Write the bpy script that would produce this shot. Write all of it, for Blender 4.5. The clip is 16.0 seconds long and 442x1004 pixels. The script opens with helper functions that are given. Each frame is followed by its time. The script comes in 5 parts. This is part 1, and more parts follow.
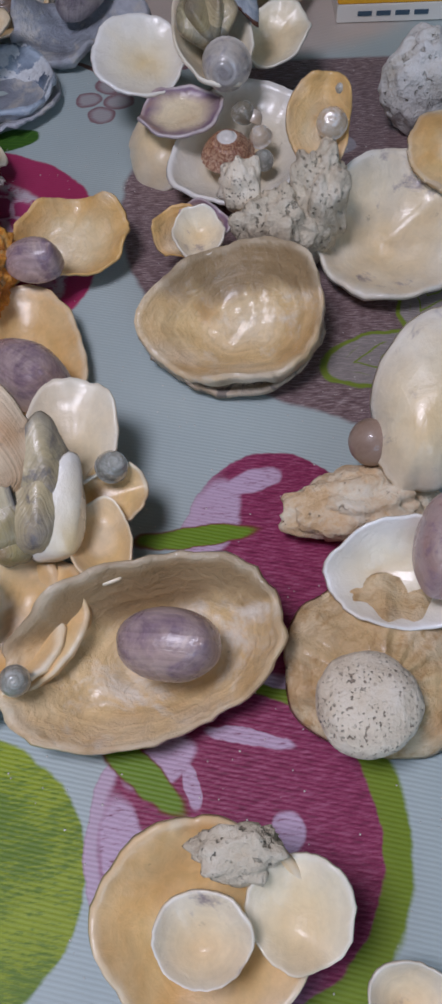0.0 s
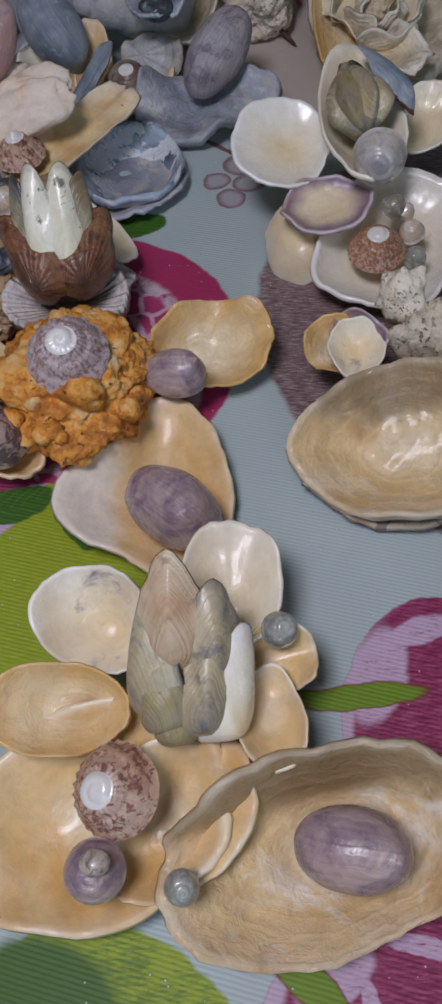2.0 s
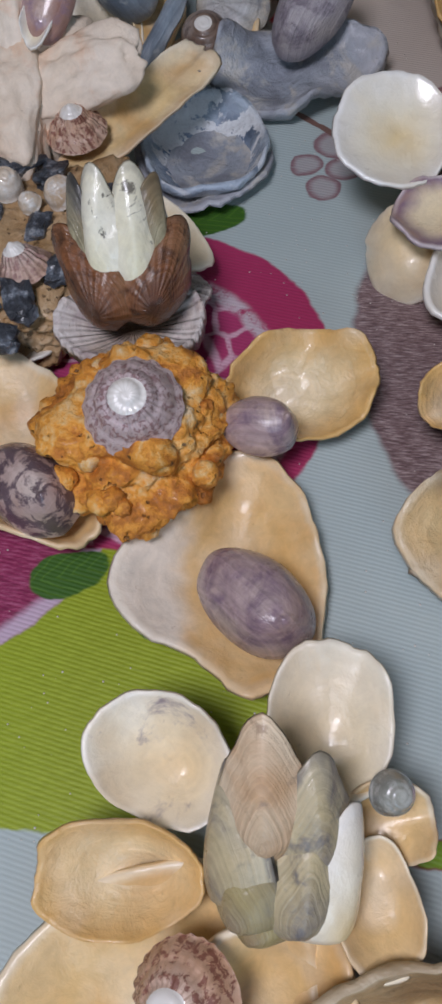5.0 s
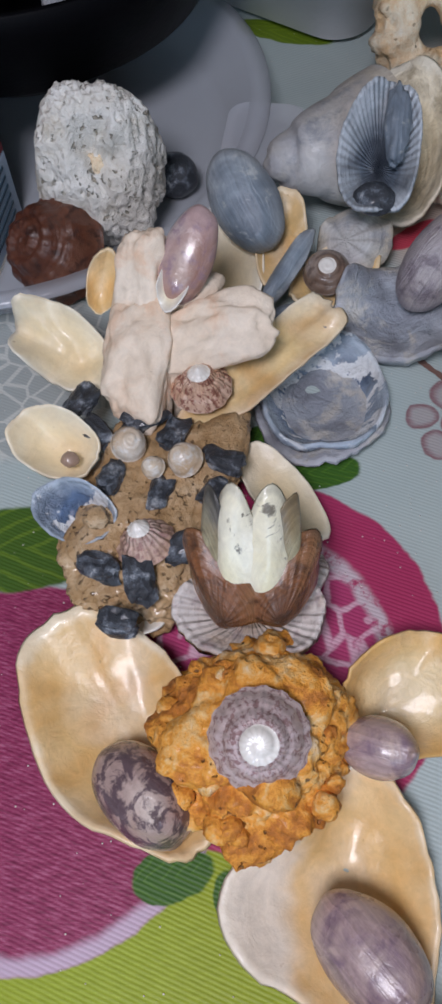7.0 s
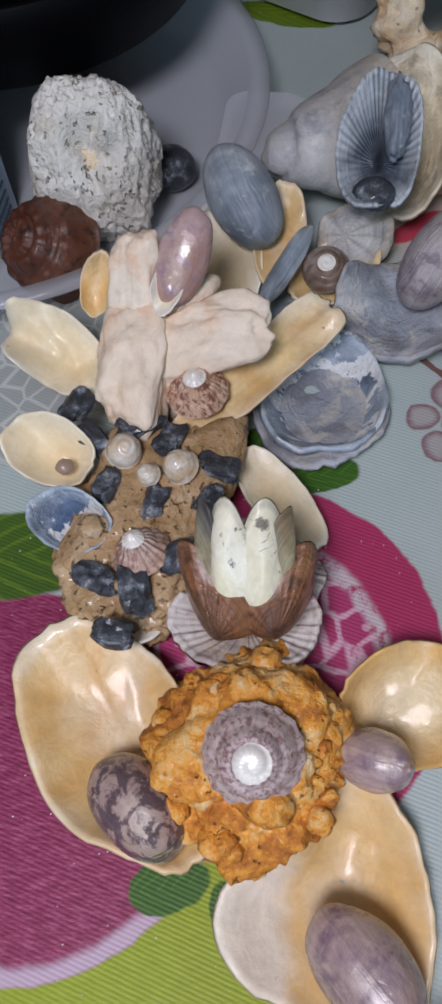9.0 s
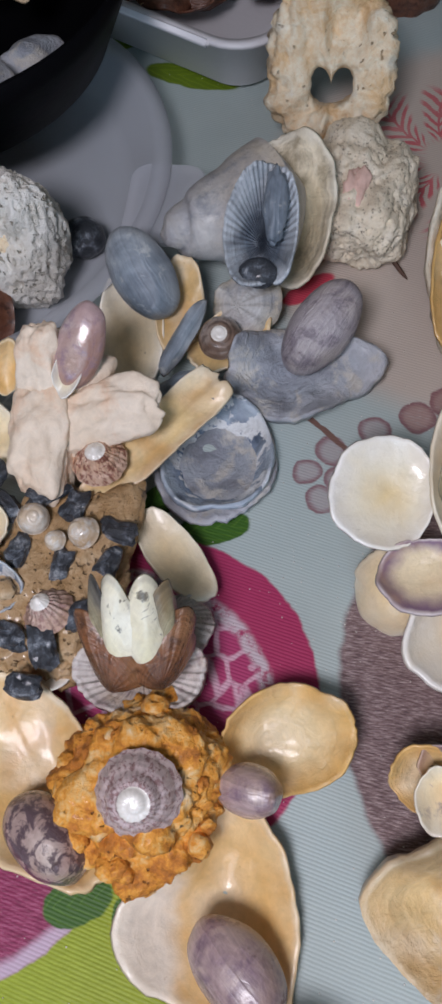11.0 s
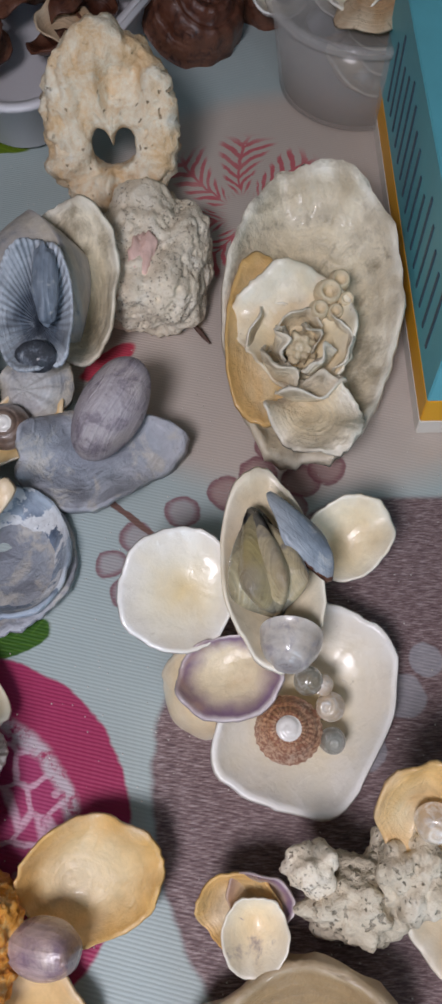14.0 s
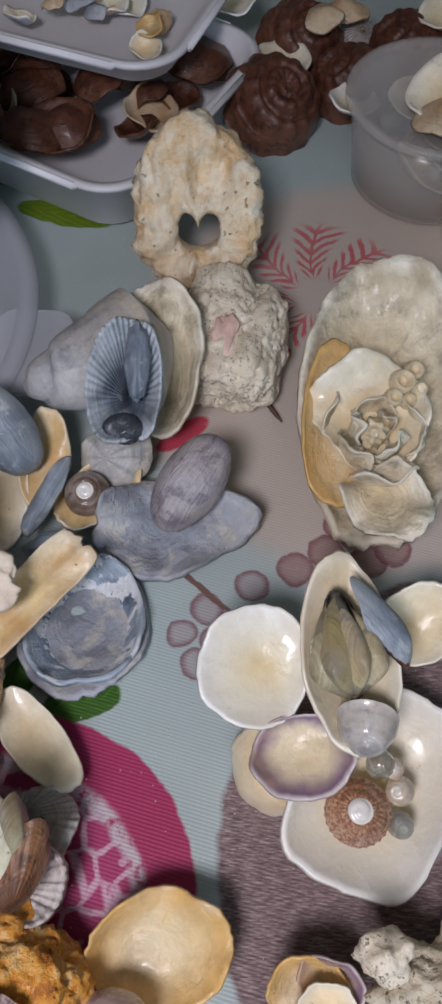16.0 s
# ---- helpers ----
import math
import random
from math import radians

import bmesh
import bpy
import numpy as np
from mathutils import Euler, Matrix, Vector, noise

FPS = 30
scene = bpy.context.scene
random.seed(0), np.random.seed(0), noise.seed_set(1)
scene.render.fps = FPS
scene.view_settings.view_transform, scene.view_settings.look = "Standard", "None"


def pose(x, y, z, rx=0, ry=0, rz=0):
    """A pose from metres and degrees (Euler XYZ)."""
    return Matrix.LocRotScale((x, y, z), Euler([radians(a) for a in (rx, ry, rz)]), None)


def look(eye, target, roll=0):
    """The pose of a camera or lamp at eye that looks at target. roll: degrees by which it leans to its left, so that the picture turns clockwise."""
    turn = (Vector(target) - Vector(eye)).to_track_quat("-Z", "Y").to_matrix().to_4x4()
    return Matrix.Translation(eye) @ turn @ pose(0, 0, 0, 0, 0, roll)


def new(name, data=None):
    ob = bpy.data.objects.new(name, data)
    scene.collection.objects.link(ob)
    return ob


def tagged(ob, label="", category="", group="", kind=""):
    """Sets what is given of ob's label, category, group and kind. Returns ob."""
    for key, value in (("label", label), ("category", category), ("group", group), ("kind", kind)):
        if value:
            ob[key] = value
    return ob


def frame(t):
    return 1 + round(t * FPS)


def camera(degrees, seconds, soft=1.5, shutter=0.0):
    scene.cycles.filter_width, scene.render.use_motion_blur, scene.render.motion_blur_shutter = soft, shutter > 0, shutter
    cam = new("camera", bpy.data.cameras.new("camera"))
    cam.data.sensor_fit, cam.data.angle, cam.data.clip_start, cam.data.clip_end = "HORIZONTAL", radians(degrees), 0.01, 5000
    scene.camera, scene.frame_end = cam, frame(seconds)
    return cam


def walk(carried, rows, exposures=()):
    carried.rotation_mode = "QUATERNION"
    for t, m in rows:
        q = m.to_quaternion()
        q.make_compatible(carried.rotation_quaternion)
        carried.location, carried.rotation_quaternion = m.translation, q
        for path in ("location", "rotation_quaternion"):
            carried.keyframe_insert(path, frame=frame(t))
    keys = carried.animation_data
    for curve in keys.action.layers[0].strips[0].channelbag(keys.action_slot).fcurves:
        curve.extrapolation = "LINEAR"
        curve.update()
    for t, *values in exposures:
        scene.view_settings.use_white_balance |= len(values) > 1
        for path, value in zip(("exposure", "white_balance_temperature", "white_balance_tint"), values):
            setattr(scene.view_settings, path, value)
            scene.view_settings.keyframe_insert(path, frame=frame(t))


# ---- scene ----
# metres and degrees: seconds, x, y, z, rx, ry, rz
ROWS = [
    (0.0, -0.0000, -0.0000, 0.3049, 31.39, 0.95, -1.94),
    (0.5, -0.0206, 0.0017, 0.3039, 31.73, 1.21, -1.44),
    (1.0, -0.0224, 0.0062, 0.2996, 32.27, 2.26, -2.06),
    (1.5, -0.0275, 0.0279, 0.3059, 32.30, 2.87, -1.05),
    (2.0, -0.0454, 0.0624, 0.3074, 32.22, 2.71, 0.80),
    (2.5, -0.0510, 0.0874, 0.3091, 32.07, 2.61, 1.71),
    (3.0, -0.0631, 0.1077, 0.2990, 31.31, 2.46, 2.38),
    (5.5, -0.0747, 0.1674, 0.2847, 27.35, 4.00, 5.22),
    (6.0, -0.0883, 0.2030, 0.3007, 27.63, 5.03, 7.46),
    (6.5, -0.0999, 0.2133, 0.3292, 29.71, 3.02, 7.76),
    (7.0, -0.1151, 0.2284, 0.3324, 29.47, 2.30, 8.37),
    (7.5, -0.1176, 0.2319, 0.3233, 28.75, 2.69, 8.63),
    (8.0, -0.1158, 0.2305, 0.3139, 28.54, 3.07, 8.86),
    (10.5, -0.0860, 0.2661, 0.3859, 25.98, 3.28, 7.02),
    (11.0, -0.0727, 0.2623, 0.3927, 25.74, 2.51, 6.39),
    (11.5, -0.0687, 0.2834, 0.4030, 26.77, 1.93, 6.20),
    (12.0, -0.0654, 0.3000, 0.3929, 26.59, 1.18, 6.34),
    (12.5, -0.0616, 0.3155, 0.3924, 25.02, -0.03, 5.47),
    (13.0, -0.0434, 0.3245, 0.3749, 24.12, 2.18, 4.02),
    (13.5, -0.0300, 0.3200, 0.3730, 26.46, 1.41, 2.00),
    (14.0, -0.0141, 0.3095, 0.3776, 27.12, 0.44, -0.72),
    (14.5, -0.0215, 0.3150, 0.3784, 26.29, -0.22, -0.05),
    (15.0, -0.0605, 0.3295, 0.3904, 26.12, -2.93, 2.76),
    (15.5, -0.0662, 0.3199, 0.4036, 31.14, -2.08, 3.64),
    (16.0, -0.0475, 0.3135, 0.3939, 30.61, -0.76, 2.32),
]
cam = camera(29.25, 16.0, soft=3.2)
EXPOSURES = ((0.0, -0.57, 6100, 14), (1.5, -0.64, 6150, 13), (3.2, -0.66, 6250, 11), (5.5, -0.30, 6300, 10), (7.0, -0.12, 6350, 10), (10.5, -0.10, 6450, 10), (12.5, -0.02, 6500, 10), (16.0, -0.06, 6500, 10))
walk(cam, [(t, pose(*p)) for t, *p in ROWS], EXPOSURES)

# added unseen lights: a key over the table, a cool fill behind the camera
def lamp(name, kind, m, energy, colour, size=0.3, size_y=None):
    data = bpy.data.lights.new(name, kind)
    data.energy, data.color = energy, colour
    if kind == "AREA":
        data.shape = "RECTANGLE" if size_y else "DISK"
        data.size = size
        if size_y:
            data.size_y = size_y
    ob = new(name, data)
    ob.matrix_world = m
    return ob


LAMP_AT, FILL_AT = (-0.20, 0.00, 0.76), (0.35, -1.42, 0.75)
# fixed stand-in for light that comes from near the camera
lamp("overhead_key_light", "AREA", look(LAMP_AT, (-0.10, 0.20, 0)), 5.2, (0.98, 0.94, 1.04), 0.22)
# blue-tinted fill added to soften contrast, no known window stands here
lamp("cool_fill_light", "AREA", look(FILL_AT, (0, 0.5, 0)), 11.0, (0.55, 0.76, 1.0), 0.9, 1.1)
world = bpy.data.worlds.new("world")
scene.world = world
world.use_nodes = True
world.node_tree.nodes["Background"].inputs[0].default_value = (0.62, 0.72, 0.85, 1)
world.node_tree.nodes["Background"].inputs[1].default_value = 0.4



# ---- materials ----
class Nodes:
    """Short-hand for building a node material."""

    def __init__(self, name):
        self.mat = bpy.data.materials.new(name)
        self.mat.use_nodes = True
        self.tree = self.mat.node_tree
        self.bsdf = self.tree.nodes["Principled BSDF"]
        self.co = self.tree.nodes.new("ShaderNodeTexCoord")
        self.info = self.tree.nodes.new("ShaderNodeObjectInfo")

    def node(self, kind, **sets):
        n = self.tree.nodes.new(kind)
        for key, value in sets.items():
            setattr(n, key, value)
        return n

    def wire(self, a, b):
        self.tree.links.new(a, b)

    def put(self, socket, value):
        if isinstance(value, bpy.types.NodeSocket):
            self.wire(value, socket)
        elif isinstance(value, tuple) and len(value) == 3 and socket.type == "RGBA":
            socket.default_value = (*value, 1)
        else:
            socket.default_value = value

    def math(self, op, a, b=0.0, c=0.0, clamp=False):
        n = self.node("ShaderNodeMath", operation=op, use_clamp=clamp)
        for s, v in zip(n.inputs, (a, b, c)):
            self.put(s, v)
        return n.outputs[0]

    def mix(self, f, a, b, blend="MIX"):
        n = self.node("ShaderNodeMix", data_type="RGBA", blend_type=blend)
        self.put(n.inputs[0], f)
        self.put(n.inputs[6], a)
        self.put(n.inputs[7], b)
        return n.outputs[2]

    def noise(self, scale, detail=4.0, rough=0.55, distort=0.0, vec=None, seed=True):
        n = self.node("ShaderNodeTexNoise", noise_dimensions="4D")
        self.wire(vec or self.co.outputs["Object"], n.inputs["Vector"])
        n.inputs["Scale"].default_value, n.inputs["Detail"].default_value = scale, detail
        n.inputs["Roughness"].default_value, n.inputs["Distortion"].default_value = rough, distort
        if seed:
            self.wire(self.math("MULTIPLY", self.info.outputs["Random"], 37.0), n.inputs["W"])
        return n.outputs[0]

    def voronoi(self, scale, feature="F1", vec=None, out="Distance", rand=1.0):
        n = self.node("ShaderNodeTexVoronoi", feature=feature)
        self.wire(vec or self.co.outputs["Object"], n.inputs["Vector"])
        n.inputs["Scale"].default_value = scale
        n.inputs["Randomness"].default_value = rand
        return n.outputs[out]

    def step(self, v, lo, hi, a=0.0, b=1.0, smooth=True):
        n = self.node("ShaderNodeMapRange", interpolation_type="SMOOTHSTEP" if smooth else "LINEAR")
        for s, x in zip(n.inputs, (v, lo, hi, a, b)):
            self.put(s, x)
        return n.outputs[0]

    def ramp(self, f, stops):
        n = self.node("ShaderNodeValToRGB")
        e = n.color_ramp.elements
        e[0].position, e[0].color = stops[0][0], (*stops[0][1], 1)
        e[1].position, e[1].color = stops[-1][0], (*stops[-1][1], 1)
        for p, c in stops[1:-1]:
            x = e.new(p)
            x.color = (*c, 1)
        self.put(n.inputs[0], f)
        return n.outputs[0]

    def uv(self):
        n = self.node("ShaderNodeSeparateXYZ")
        self.wire(self.co.outputs["UV"], n.inputs[0])
        return n.outputs[0], n.outputs[1]

    def done(self, colour, rough=0.5, bump=None, height=0.0005, spec=0.5, metal=0.0, coat=0.0, sub=0.0):
        self.put(self.bsdf.inputs["Base Color"], colour)
        self.put(self.bsdf.inputs["Roughness"], rough)
        self.put(self.bsdf.inputs["Specular IOR Level"], spec)
        self.put(self.bsdf.inputs["Metallic"], metal)
        self.put(self.bsdf.inputs["Coat Weight"], coat)
        self.bsdf.inputs["Coat Roughness"].default_value = 0.12
        if sub:
            self.bsdf.inputs["Subsurface Weight"].default_value = sub
            self.bsdf.inputs["Subsurface Radius"].default_value = (0.004, 0.003, 0.002)
        if bump is not None:
            b = self.node("ShaderNodeBump")
            b.inputs["Distance"].default_value = height
            b.inputs["Strength"].default_value = 1.0
            self.put(b.inputs["Height"], bump)
            self.wire(b.outputs[0], self.bsdf.inputs["Normal"])
        return self.mat


def shell_mat(name, middle, body, rim, spot=None, rings=14.0, ring_amount=0.25, ribs=0.0, rough=0.36, mottle=90.0,
              spot_from=0.5, spot_to=0.72, bump=0.0005, coat=0.15, fine=0.08, second=None, patch=0.75, rim_at=0.98, side=None, lip=None, streaks=0.0, mot=0.55):
    """A shell's skin: colours from its middle to its rim, growth lines, optional ribs, soft patches, blotches, a wall
    of another or shaded colour, a lip and grain.
    """
    k = Nodes(name)
    u, v = k.uv()
    wob = k.noise(60.0, 4.0, 0.55, 0.5)
    uu = k.math("ADD", u, k.math("MULTIPLY", k.math("SUBTRACT", wob, 0.5), 0.55))
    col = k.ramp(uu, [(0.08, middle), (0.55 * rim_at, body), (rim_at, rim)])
    second = second or tuple(x * y for x, y in zip(body, (0.80, 0.62, 0.44)))
    large = k.noise(30.0, 3.0, 0.5, 1.0)
    col = k.mix(k.math("MULTIPLY", k.step(large, 0.42, 0.70), patch), col, second)
    if coat >= 0.15:
        pearl = tuple(min(0.9, 0.45 * x + 0.47) for x in middle)
        col = k.mix(k.math("MULTIPLY", k.step(k.noise(32.0, 2.0, 0.45, 0.4), 0.50, 0.74), min(0.7, coat * 2.0)), col, pearl)
    bands = k.node("ShaderNodeTexNoise", noise_dimensions="1D")
    k.wire(k.math("ADD", k.math("MULTIPLY", k.math("ADD", u, k.math("MULTIPLY", wob, 0.07)), rings * 1.3), k.math("MULTIPLY", k.info.outputs["Random"], 50.0)), bands.inputs["W"])
    bands.inputs["Scale"].default_value, bands.inputs["Detail"].default_value = 1.0, 4.0
    grow = k.math("MULTIPLY", k.math("SUBTRACT", bands.outputs[0], 0.5), 2.2)
    grain = k.noise(480.0, 4.0, 0.65)
    mott = k.noise(130.0, 5.0, 0.68, 0.8)
    tone = k.math("ADD", k.math("ADD", 0.95, k.math("MULTIPLY", k.math("SUBTRACT", mott, 0.5), mot)), k.math("MULTIPLY", grow, ring_amount * 0.30))
    tone = k.math("ADD", tone, k.math("MULTIPLY", k.math("SUBTRACT", grain, 0.5), fine * 2))
    if streaks:
        hair = k.node("ShaderNodeTexNoise", noise_dimensions="1D")
        place = k.node("ShaderNodeSeparateXYZ")
        k.wire(k.co.outputs["Object"], place.inputs[0])
        k.wire(k.math("ADD", k.math("MULTIPLY", place.outputs[1], streaks * 30.0), k.math("MULTIPLY", wob, 3.0)), hair.inputs["W"])
        hair.inputs["Scale"].default_value, hair.inputs["Detail"].default_value = 1.0, 3.0
        tone = k.math("ADD", tone, k.math("MULTIPLY", k.math("SUBTRACT", hair.outputs[0], 0.5), 0.6))
    tint = k.node("ShaderNodeCombineXYZ")
    for s in tint.inputs:
        k.wire(tone, s)
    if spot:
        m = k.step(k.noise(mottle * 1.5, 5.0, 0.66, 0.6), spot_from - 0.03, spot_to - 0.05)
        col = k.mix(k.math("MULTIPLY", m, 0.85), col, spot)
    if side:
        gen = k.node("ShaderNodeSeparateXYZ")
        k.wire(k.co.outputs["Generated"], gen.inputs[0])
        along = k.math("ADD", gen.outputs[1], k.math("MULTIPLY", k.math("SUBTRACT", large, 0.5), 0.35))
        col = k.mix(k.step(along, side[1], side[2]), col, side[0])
    col = k.mix(1.0, col, tint.outputs[0], "MULTIPLY")
    if lip:
        col = k.mix(k.step(k.math("ADD", u, k.math("MULTIPLY", k.math("SUBTRACT", wob, 0.5), 0.12)), 0.90, 0.97, 0.0, k.step(large, 0.30, 0.58, 0.9, 0.25)), col, lip)
    dirt = k.math("MULTIPLY", k.step(k.noise(210.0, 3.0, 0.6), 0.66, 0.74), k.step(mott, 0.40, 0.60))
    col = k.mix(k.math("MULTIPLY", dirt, 0.55), col, tuple(0.38 * x * y for x, y in zip(body, (1.0, 0.86, 0.72))))
    h = k.math("ADD", k.math("MULTIPLY", grow, 0.32 * ring_amount + 0.03), k.math("ADD", k.math("MULTIPLY", grain, 0.25), k.math("ADD", k.math("MULTIPLY", wob, 1.5), k.math("MULTIPLY", mott, 0.9))))
    if streaks:
        h = k.math("ADD", h, k.math("MULTIPLY", hair.outputs[0], 0.8))
    if ribs:
        h = k.math("ADD", h, k.math("MULTIPLY", k.math("SINE", k.math("MULTIPLY", v, ribs * 6.283)), 0.22))
    r = k.math("ADD", rough, k.math("MULTIPLY", k.math("SUBTRACT", wob, 0.5), 0.4), clamp=True)
    return k.done(col, r, h, bump, 0.45, coat=coat)


def rock_mat(name, stops, scale=55.0, rough=0.8, pit=None, pit_scale=260.0, pit_size=0.22, bump=0.0012, coat=0.0):
    k = Nodes(name)
    big = k.noise(scale, 6.0, 0.62, 0.5)
    fine = k.noise(scale * 9, 4.0, 0.65)
    f = k.math("ADD", k.math("MULTIPLY", big, 0.78), k.math("MULTIPLY", fine, 0.22))
    col = k.ramp(k.step(f, 0.3, 0.7, smooth=False), stops)
    h = k.math("ADD", big, k.math("MULTIPLY", fine, 0.5))
    if pit:
        hole = k.step(k.noise(pit_scale, 2.0, 0.5), 0.70 - 0.35 * pit_size, 0.76 - 0.35 * pit_size)
        hole = k.math("MULTIPLY", hole, k.step(k.noise(scale * 1.5, 2.0), 0.36, 0.6))
        col = k.mix(k.math("MULTIPLY", hole, 0.8), col, pit)
        h = k.math("SUBTRACT", h, k.math("MULTIPLY", hole, 0.8))
    return k.done(col, rough, h, bump, 0.4, coat=coat)


def plain_mat(name, colour, rough=0.4, spec=0.5, coat=0.0, vary=0.12, scale=40.0):
    k = Nodes(name)
    n = k.noise(scale, 5.0, 0.6)
    dark = tuple(c * (1 - vary) for c in colour)
    col = k.mix(n, dark, tuple(min(1.0, c * (1 + vary)) for c in colour))
    return k.done(col, k.math("ADD", rough, k.math("MULTIPLY", n, 0.12)), k.noise(scale * 8, 2.0), 0.00015, spec, coat=coat)


CREAM = shell_mat("cream_shell_inside", (0.84, 0.66, 0.40), (0.80, 0.55, 0.24), (0.82, 0.60, 0.32), rings=6, ring_amount=0.15, coat=0.2, second=(0.74, 0.42, 0.13), lip=(0.88, 0.78, 0.60))
CREAM_PEARL = shell_mat("cream_shell_with_pearly_side", (0.82, 0.62, 0.36), (0.80, 0.55, 0.24), (0.82, 0.60, 0.32), rings=6, ring_amount=0.15, coat=0.2, second=(0.76, 0.44, 0.14), lip=(0.88, 0.78, 0.60), side=((0.90, 0.82, 0.70), 0.42, 0.26))
AMBER = shell_mat("amber_shell_inside", (0.80, 0.66, 0.43), (0.80, 0.62, 0.35), (0.78, 0.48, 0.17), rings=6, ring_amount=0.3, coat=0.2, second=(0.78, 0.48, 0.17), bump=0.0011, patch=0.6)
PALE = shell_mat("pale_shell_inside", (0.88, 0.70, 0.42), (0.89, 0.75, 0.49), (0.90, 0.82, 0.63), rings=6, ring_amount=0.12, coat=0.2, second=(0.80, 0.58, 0.30), patch=0.5, mot=0.3, lip=(0.90, 0.84, 0.70))
STAINED = shell_mat("stained_white_shell", (0.84, 0.64, 0.36), (0.88, 0.75, 0.52), (0.90, 0.83, 0.68), (0.22, 0.17, 0.22), spot_from=0.60, spot_to=0.76, mottle=36, rings=6, ring_amount=0.15, coat=0.2, second=(0.76, 0.58, 0.34), patch=0.5, mot=0.35, lip=(0.90, 0.85, 0.74))
WHITE = shell_mat("white_glossy_shell", (0.86, 0.68, 0.38), (0.90, 0.82, 0.64), (0.93, 0.90, 0.83), rings=5, ring_amount=0.08, coat=0.3, rough=0.26, second=(0.84, 0.68, 0.42), patch=0.25, lip=(0.94, 0.92, 0.87), fine=0.04, mot=0.15)
# side: the brown far wall, with the shadow on it darkened into its colour
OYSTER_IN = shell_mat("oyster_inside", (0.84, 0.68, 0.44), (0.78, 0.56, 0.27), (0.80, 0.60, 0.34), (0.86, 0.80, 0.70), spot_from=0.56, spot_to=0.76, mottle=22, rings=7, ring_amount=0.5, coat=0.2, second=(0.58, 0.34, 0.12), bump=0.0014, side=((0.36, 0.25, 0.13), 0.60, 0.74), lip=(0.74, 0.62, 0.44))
OYSTER_OUT = shell_mat("oyster_outside", (0.52, 0.40, 0.26), (0.58, 0.46, 0.33), (0.68, 0.56, 0.42), (0.20, 0.16, 0.14), spot_from=0.52, spot_to=0.66, mottle=110, rings=12, ring_amount=0.9, rough=0.7, bump=0.0016, coat=0.0)
TAN_OUT = shell_mat("tan_shell_outside", (0.60, 0.46, 0.30), (0.64, 0.46, 0.29), (0.74, 0.60, 0.42), (0.40, 0.28, 0.18), spot_from=0.6, spot_to=0.72, rings=14, ring_amount=0.6, rough=0.55, bump=0.0008, coat=0.1)
ROSE_IN = shell_mat("bone_white_oyster", (0.76, 0.62, 0.40), (0.82, 0.69, 0.47), (0.88, 0.79, 0.62), (0.36, 0.29, 0.19), spot_from=0.52, spot_to=0.72, mottle=34, rings=7, ring_amount=0.6, coat=0.12, second=(0.52, 0.41, 0.25), bump=0.0014, lip=(0.88, 0.82, 0.68), patch=0.7)
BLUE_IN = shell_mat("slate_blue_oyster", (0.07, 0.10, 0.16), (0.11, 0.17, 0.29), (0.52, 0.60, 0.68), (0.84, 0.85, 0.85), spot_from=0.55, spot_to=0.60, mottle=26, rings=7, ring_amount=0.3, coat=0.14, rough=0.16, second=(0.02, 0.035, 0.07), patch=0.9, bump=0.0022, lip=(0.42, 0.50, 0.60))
BLUE_OUT = shell_mat("grey_shell_outside", (0.30, 0.32, 0.37), (0.36, 0.39, 0.44), (0.50, 0.51, 0.55), (0.58, 0.55, 0.50), spot_from=0.52, spot_to=0.68, mottle=45, rings=12, ring_amount=0.25, rough=0.5, bump=0.002, coat=0.05, second=(0.14, 0.14, 0.16))
SLATE = shell_mat("slate_ribbed_shell", (0.22, 0.26, 0.31), (0.28, 0.33, 0.38), (0.36, 0.39, 0.42), (0.50, 0.52, 0.52), spot_from=0.58, spot_to=0.74, mottle=60, rings=11, ring_amount=0.35, rough=0.45, bump=0.0005, coat=0.0, second=(0.10, 0.13, 0.17), streaks=22.0)
# slate hollow, its shade put into the colour: near black in the middle
SLATE_SHADED = shell_mat("shaded_slate_hollow", (0.05, 0.06, 0.08), (0.14, 0.17, 0.21), (0.52, 0.56, 0.60), (0.36, 0.40, 0.44), spot_from=0.56, spot_to=0.7, mottle=60, rings=9, ring_amount=0.5, ribs=44, rough=0.35, bump=0.0012, coat=0.0, second=(0.03, 0.035, 0.05), rim_at=0.9)
SLIPPER = shell_mat("purple_slipper_shell", (0.62, 0.50, 0.45), (0.42, 0.31, 0.31), (0.56, 0.43, 0.39), (0.20, 0.13, 0.19), spot_from=0.44, spot_to=0.70, mottle=45, rings=9, ring_amount=0.4, streaks=22.0, rough=0.28, coat=0.1, bump=0.0003, second=(0.54, 0.38, 0.31), patch=0.6)
SLIPPER_SPOT = shell_mat("spotted_slipper_shell", (0.62, 0.52, 0.46), (0.44, 0.32, 0.29), (0.50, 0.36, 0.31), (0.08, 0.05, 0.07), spot_from=0.48, spot_to=0.60, mottle=95, rings=14, ring_amount=0.3, streaks=12.0, rough=0.25, coat=0.14, bump=0.0003)
SLIPPER_PINK = shell_mat("pink_slipper_shell", (0.50, 0.36, 0.30), (0.44, 0.28, 0.25), (0.50, 0.36, 0.36), (0.30, 0.20, 0.26), rings=10, ring_amount=0.3, rough=0.3, coat=0.5)
SLIPPER_GREY = shell_mat("grey_slipper_shell", (0.44, 0.40, 0.41), (0.42, 0.38, 0.40), (0.34, 0.30, 0.33), (0.16, 0.13, 0.16), rings=14, ring_amount=0.35, rough=0.5, coat=0.0, second=(0.46, 0.40, 0.37), bump=0.0008, streaks=24.0, mottle=60)
